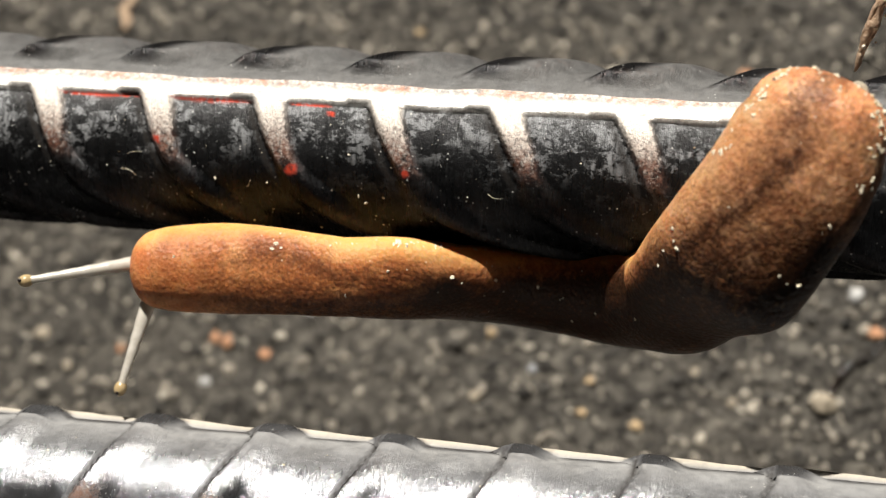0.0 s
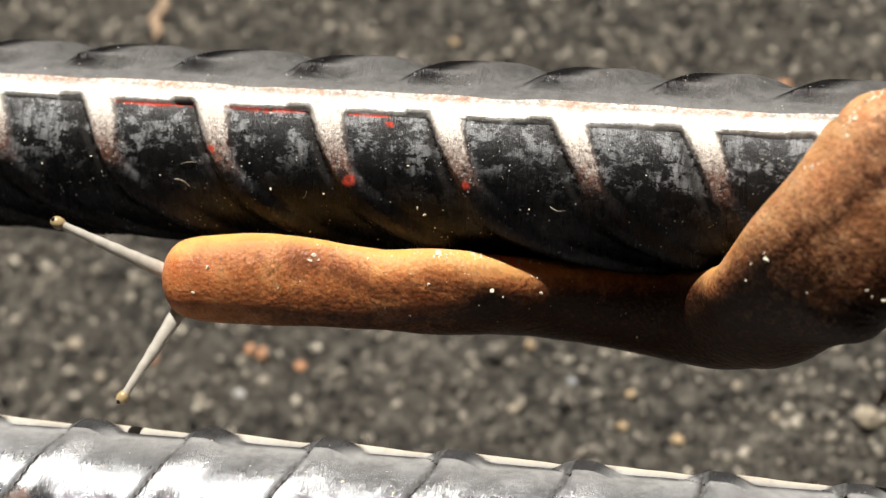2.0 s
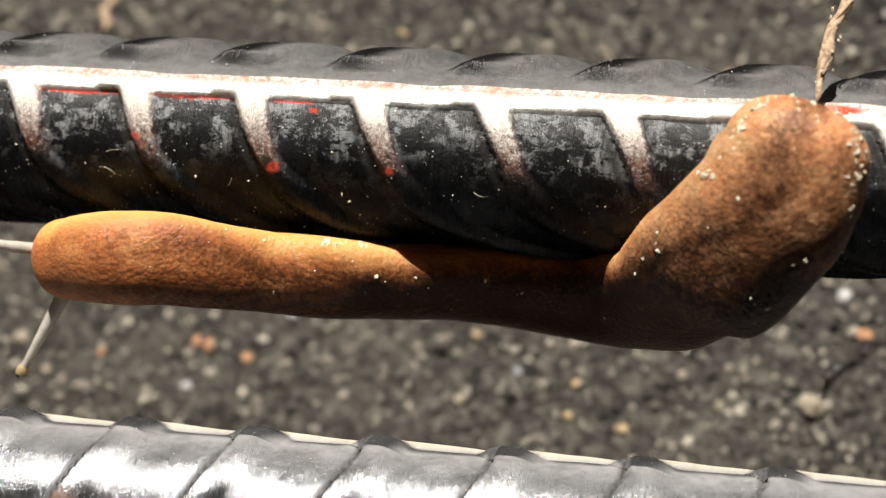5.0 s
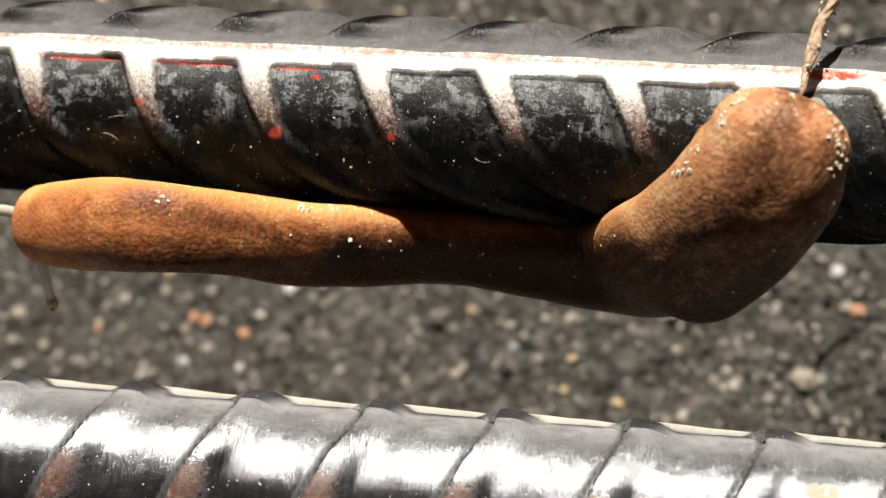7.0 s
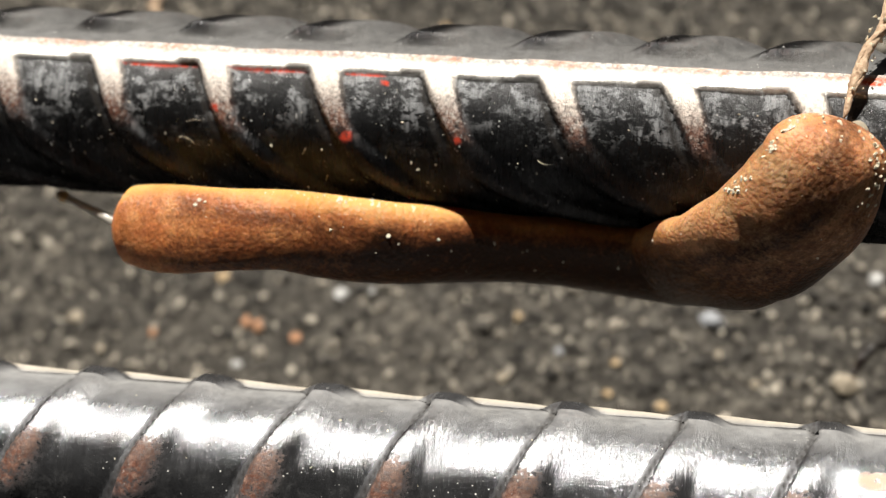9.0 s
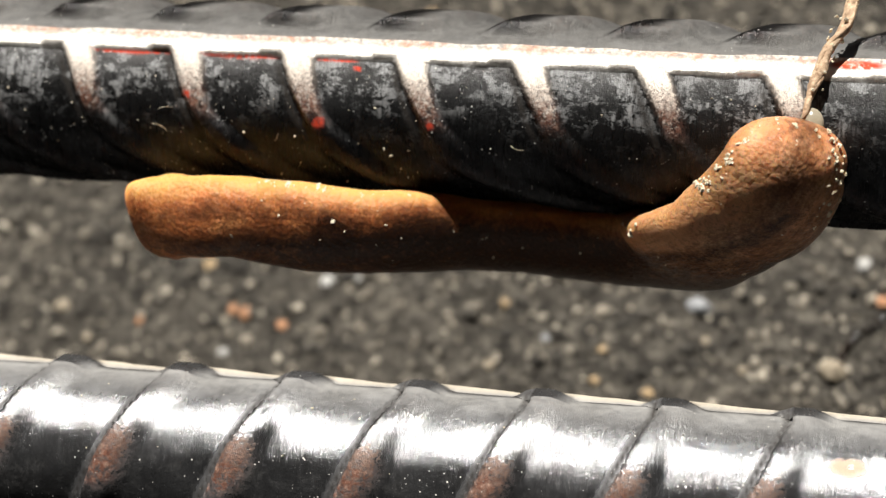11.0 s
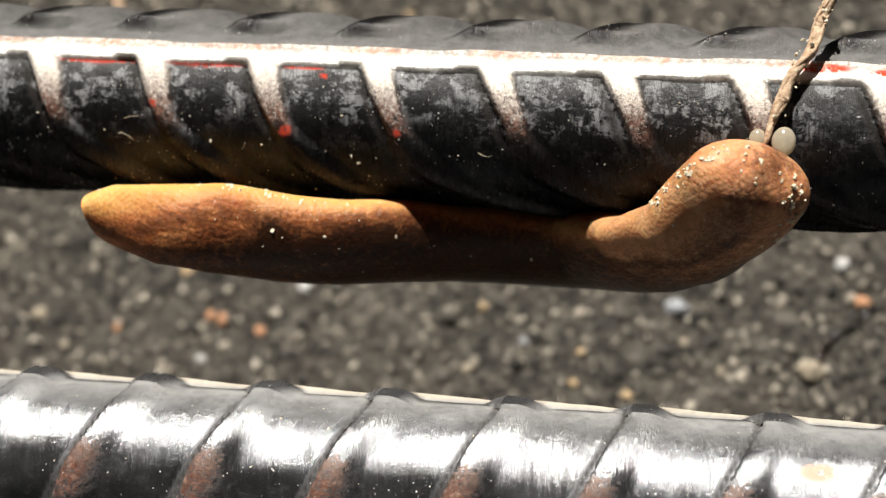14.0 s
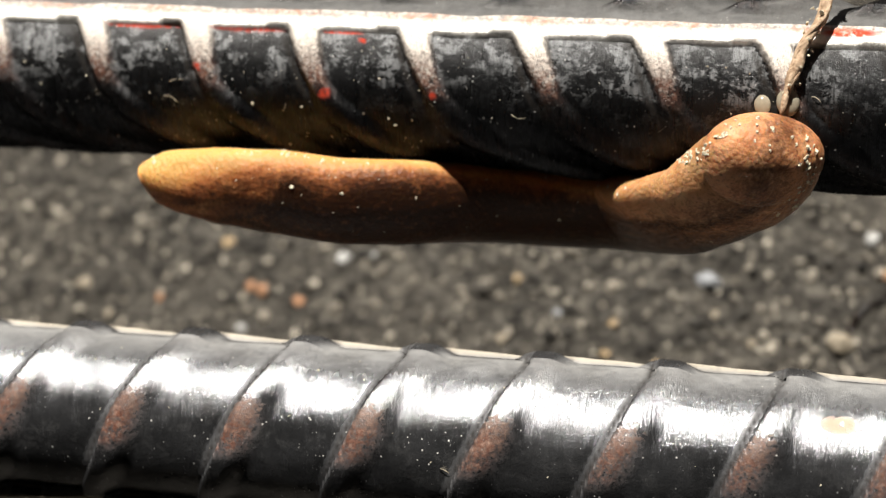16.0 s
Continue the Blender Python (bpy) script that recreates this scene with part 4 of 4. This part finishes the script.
drop_moves = build_tail_slime()

# Tentacles: where they leave the head, and their tips, in millimetres.
UPPER_TENTACLE = (
    (0, (-20.9, -13.0, 70.0), (-29.0, -16.8, 73.0)),
    (1.5, (-22.1, -13.1, 70.5), (-30.6, -13.5, 75.4)),
    (2.5, (-23.3, -13.0, 70.6), (-31.4, -10.8, 76.3)),
    (3, (-23.9, -12.8, 70.9), (-31.4, -10.8, 76.5)),
    (5.5, (-27.8, -12.8, 71.1), (-34.4, -14.4, 74.7)),
    (7, (-29.5, -12.8, 71.4), (-35.3, -13.6, 74.8)),
    (7.5, (-29.8, -13.1, 71.4), (-36.3, -13.4, 75.3)),
    (8.1, (-31.1, -11.0, 65.0), (-39.8, -10.3, 68.0)),
    (9, (-29.6, -10.9, 65.2), (-35.9, -9.1, 67.2)),
    (9.7, (-26.7, -10.7, 67.6), (-29.8, -8.6, 67.3)),
)
LOWER_TENTACLE = (
    (0, (-19.6, -16.0, 68.1), (-20.9, -23.4, 66.3)),
    (1.5, (-20.5, -16.4, 68.4), (-22.8, -23.9, 67.0)),
    (2.5, (-23.1, -16.7, 68.9), (-26.9, -23.4, 68.4)),
    (3, (-23.5, -15.6, 69.5), (-27.5, -22.1, 69.2)),
    (5.5, (-27.2, -15.6, 67.8), (-29.7, -21.0, 63.7)),
    (7, (-28.2, -15.6, 67.6), (-27.7, -18.1, 64.6)),
    (7.5, (-19.6, -13.4, 66.8), (-24.9, -17.3, 67.1)),
)


def build_tentacle(keys, length):
    """A tapering stalk with a bulb and a black eye at its end; its tip is the origin and it lies along -x."""
    bm = bmesh.new()
    rows = []
    for i in range(24):
        u = i / 23
        r = 0.8 - 0.44 * min(u * 1.15, 1) ** 0.8 + 0.02 * math.sin(u * 40)
        rows.append([bm.verts.new((-length * (1 - u) * MM, r * math.cos(p) * MM, (r * math.sin(p) + 0.35 * math.sin(u * 3.1)) * MM)) for p in np.linspace(0, 2 * math.pi, 14, endpoint=False)])
    for p, q in zip(rows, rows[1:]):
        for j in range(14):
            bm.faces.new((p[j], p[(j + 1) % 14], q[(j + 1) % 14], q[j]))
    bm.faces.new(rows[0][::-1])
    bm.faces.new(rows[-1])
    stalk = part("tentacle", bm, tentacle_skin, slug, "pale translucent eye stalk")
    bm = bmesh.new()
    bmesh.ops.create_icosphere(bm, subdivisions=3, radius=0.56 * MM)
    for v in bm.verts:
        v.co.x *= 1.25
    part("eye_bulb", bm, bulb_skin, stalk, "yellowish rounded tip")
    bm = bmesh.new()
    bmesh.ops.create_icosphere(bm, subdivisions=2, radius=0.2 * MM)
    eye = part("eye_spot", bm, eye_black, stalk, "tiny black eye")
    eye.location = (0.5 * MM, -0.12 * MM, 0.3 * MM)
    rows = []
    for t, base, tip in keys:
        c, x = Vector(tip), (Vector(tip) - Vector(base)).normalized()
        v = (LENS_SIDE - c).normalized()
        y = v.cross(x).normalized()
        rows.append((t, pose_of(c, x, y, x.cross(y))))
    # drawn in: it lies inside the body
    for t, like, s in ((7.9, 7.5, 5.0), (9.0, 9.0, 8.0), (10.1, 9.0, 8.0), (12.5, 12.5, 16.0), (14.0, 14.0, 16.0), (16.0, 16.0, 16.0)):
        if t > keys[-1][0]:
            c, x, y, z = frame_at(LINES[TIMES.index(like)], s)
            rows.append((t, pose_of(c - z * (1.2 if t > 10 else 0.3), -x, -y, z)))
    return stalk, rows


tentacle_moves = [build_tentacle(UPPER_TENTACLE, 11.0), build_tentacle(LOWER_TENTACLE, 9.5)]


# ---- the dry strand that the tail drags over the bar ----
STRAND = (
    (0, (39.7, 6.9, 76.1), (41.1, 9.6, 79.8)),
    (3, (38.1, 4.0, 78.0), (39.1, 7.8, 79.8)),
    (5.5, (37.2, 1.1, 78.7), (38.5, 8.4, 80.0)),
    (7.5, (36.3, -1.4, 78.5), (37.8, 4.6, 79.8)),
    (9, (35.9, -2.3, 78.3), (38.3, 5.8, 79.8)),
    (12.5, (34.4, -4.7, 77.2), (37.7, 5.2, 79.4)),
    (14, (34.5, -5.3, 76.8), (37.8, 3.5, 79.4)),
    (16, (33.8, -5.8, 76.5), (36.4, 2.8, 79.4)),
)


def build_strand():
    """A frayed dry rootlet; its stuck end is the origin and it runs along x."""
    strand = tagged(new("dry_rootlet"), "frayed dry brown rootlet stuck to the slug's tail", "rootlet")
    rnd = random.Random(4)
    for k in range(5):
        bm = bmesh.new()
        rows = []
        thick = 0.44 if k == 0 else rnd.uniform(0.13, 0.23)
        turn, reach = rnd.uniform(0, 6.28), 0.0 if k == 0 else rnd.uniform(0.32, 0.45)
        for i in range(110):
            u = i / 109
            x = 34 * u - 0.4
            taper = 0.35 + 0.65 * min(u * 9, 1)
            off = Vector((0, 0.3 * math.sin(x * 0.5) + 0.15 * math.sin(x * 1.3) + reach * math.cos(turn + x * 0.4), 0.3 * math.sin(x * 0.4) + reach * math.sin(turn + x * 0.4)))
            off *= min(u * 10, 1)
            r = thick * taper * (1 + 0.5 * wavy(x * 0.9, k, 0) + 0.35 * wavy(x * 3.1, k, 3))
            rows.append([bm.verts.new(((x) * MM, (off.y + r * math.cos(p)) * MM, (off.z + r * math.sin(p)) * MM)) for p in np.linspace(0, 6.2832, 10, endpoint=False)])
        for p, q in zip(rows, rows[1:]):
            for j in range(10):
                bm.faces.new((p[j], p[(j + 1) % 10], q[(j + 1) % 10], q[j]))
        bm.faces.new(rows[0][::-1])
        bm.faces.new(rows[-1])
        part("core" if k == 0 else "fibre", bm, straw_mat, strand)
    bm = bmesh.new()
    for k in range(46):
        x = rnd.uniform(0.5, 14)
        a = rnd.uniform(0, 6.28)
        lump(bm, (x * MM, 0.6 * math.cos(a) * MM, 0.6 * math.sin(a) * MM), rnd.uniform(0.06, 0.2) * MM, rnd, 1.0, 0.4, 1)
    part("stuck_sand", bm, crumb_pale, strand, "pale sand stuck in the fibres", smooth=False)
    rows = []
    for t, a, b in STRAND:
        c, x = Vector(a), (Vector(b) - Vector(a)).normalized()
        y = (LENS_SIDE - c).cross(x).normalized()
        rows.append((t, pose_of(c, x, y, x.cross(y))))
    return strand, rows


strand_moves = [build_strand()]


# ---- single stones on the soil ----
def ground_height(x, y):
    return wavy(x * 0.12, y * 0.12, 3) * 1.2 + wavy(x * 0.5, y * 0.5, 7) * 0.55


def build_stones():
    rnd = random.Random(21)
    tints = {"white": ((0.4, 0.4, 0.39), (0.6, 0.59, 0.57)), "tan": ((0.42, 0.29, 0.16), (0.6, 0.46, 0.28)), "beige": ((0.24, 0.2, 0.15), (0.42, 0.36, 0.27)),
             "rusty": ((0.42, 0.2, 0.1), (0.6, 0.34, 0.2)), "grey": ((0.25, 0.26, 0.28), (0.42, 0.43, 0.45))}
    mats = {k: plain(k + "_stone", a, b, 0.6, 0.75, 0.5, 0.0002) for k, (a, b) in tints.items()}
    rows = [(23.8, 14.5, 1.7, "grey"), (-40.4, 2.1, 0.95, "white"), (41.1, 6.8, 1.7, "beige"), (-65.4, 6.7, 1.5, "beige"), (-38.3, 8.3, 1.2, "rusty"), (-40.3, 8.6, 1.0, "rusty"),
            (-32.7, 6.9, 1.0, "rusty"), (-2.2, 12.6, 0.95, "tan"), (11.9, 7.0, 0.95, "tan"), (11.1, 2.6, 0.8, "tan"), (47.2, 17.0, 1.1, "rusty"), (44.6, 21.7, 1.3, "white"),
            (-27.5, 13.8, 1.1, "white"), (-60.5, 2.4, 1.1, "beige"), (-23.0, 14.6, 0.8, "white"), (18.3, 1.4, 0.9, "tan"), (-53.5, 5.8, 0.9, "rusty"), (25.0, 9.5, 0.8, "beige"),
            (-45.0, 15.0, 1.2, "tan"), (-3.0, 3.5, 0.9, "beige"), (4.0, 8.0, 1.0, "grey"), (30.0, 6.0, 0.9, "beige"), (-48.0, 55.0, 1.2, "grey"), (10.0, 58.0, 1.1, "beige"), (-20, 60, 1.0, "tan"), (28, 55, 1.2, "rusty")]
    words = {"white": "small whitish pebble lying in dark grit", "tan": "small tan pebble lying in dark grit", "beige": "small beige pebble lying in dark grit",
             "rusty": "small rusty orange pebble lying in dark grit", "grey": "angular pale grey pebble lying in dark grit"}
    for x, y, size, tint in rows:
        bm = bmesh.new()
        size *= 0.72
        lump(bm, (0, 0, 0), size * MM, rnd, 0.7, 0.3, 3)
        ob = part("pebble", bm, mats[tint])
        ob.location = (x * MM, y * MM, (ground_height(x, y) + 0.25 * size) * MM)
        tagged(ob, words[tint], "pebble", "pebbles in the grit")


def build_litter():
    """A twig shape added to stand for a dark gap in the soil, and a bit of straw lying on it."""
    for name, label, a, b, r, mat in (("twig", "short dark streak standing for a gap in the soil", (48.5, 16.5), (40.0, 6.0), 0.75, eye_black),
                                      ("straw", "short pale straw piece lying on soil", (-67.6, 66.0), (-67.0, 58.0), 0.8, straw_mat)):
        bm = bmesh.new()
        rows = []
        for i in range(30):
            u = i / 29
            x, y = a[0] + (b[0] - a[0]) * u + 0.5 * math.sin(u * 9), a[1] + (b[1] - a[1]) * u
            k = r * (0.6 + 0.4 * math.sin(math.pi * min(u * 1.2, 1))) * (1 + 0.25 * wavy(u * 8, r, 1))
            z = ground_height(x, y) + 0.5 * r
            rows.append([bm.verts.new(((x + k * math.cos(p)) * MM, (y + 0.4 * k * math.cos(p)) * MM, (z + k * math.sin(p)) * MM)) for p in np.linspace(0, 6.2832, 10, endpoint=False)])
        for p, q in zip(rows, rows[1:]):
            for j in range(10):
                bm.faces.new((p[j], p[(j + 1) % 10], q[(j + 1) % 10], q[j]))
        bm.faces.new(rows[0][::-1])
        bm.faces.new(rows[-1])
        tagged(part(name, bm, mat), label, name)


build_stones()
build_litter()


def motions():
    for ob, rows in slug_moves + tentacle_moves + crumb_moves + drop_moves + strand_moves:
        walk(ob, rows)


motions()
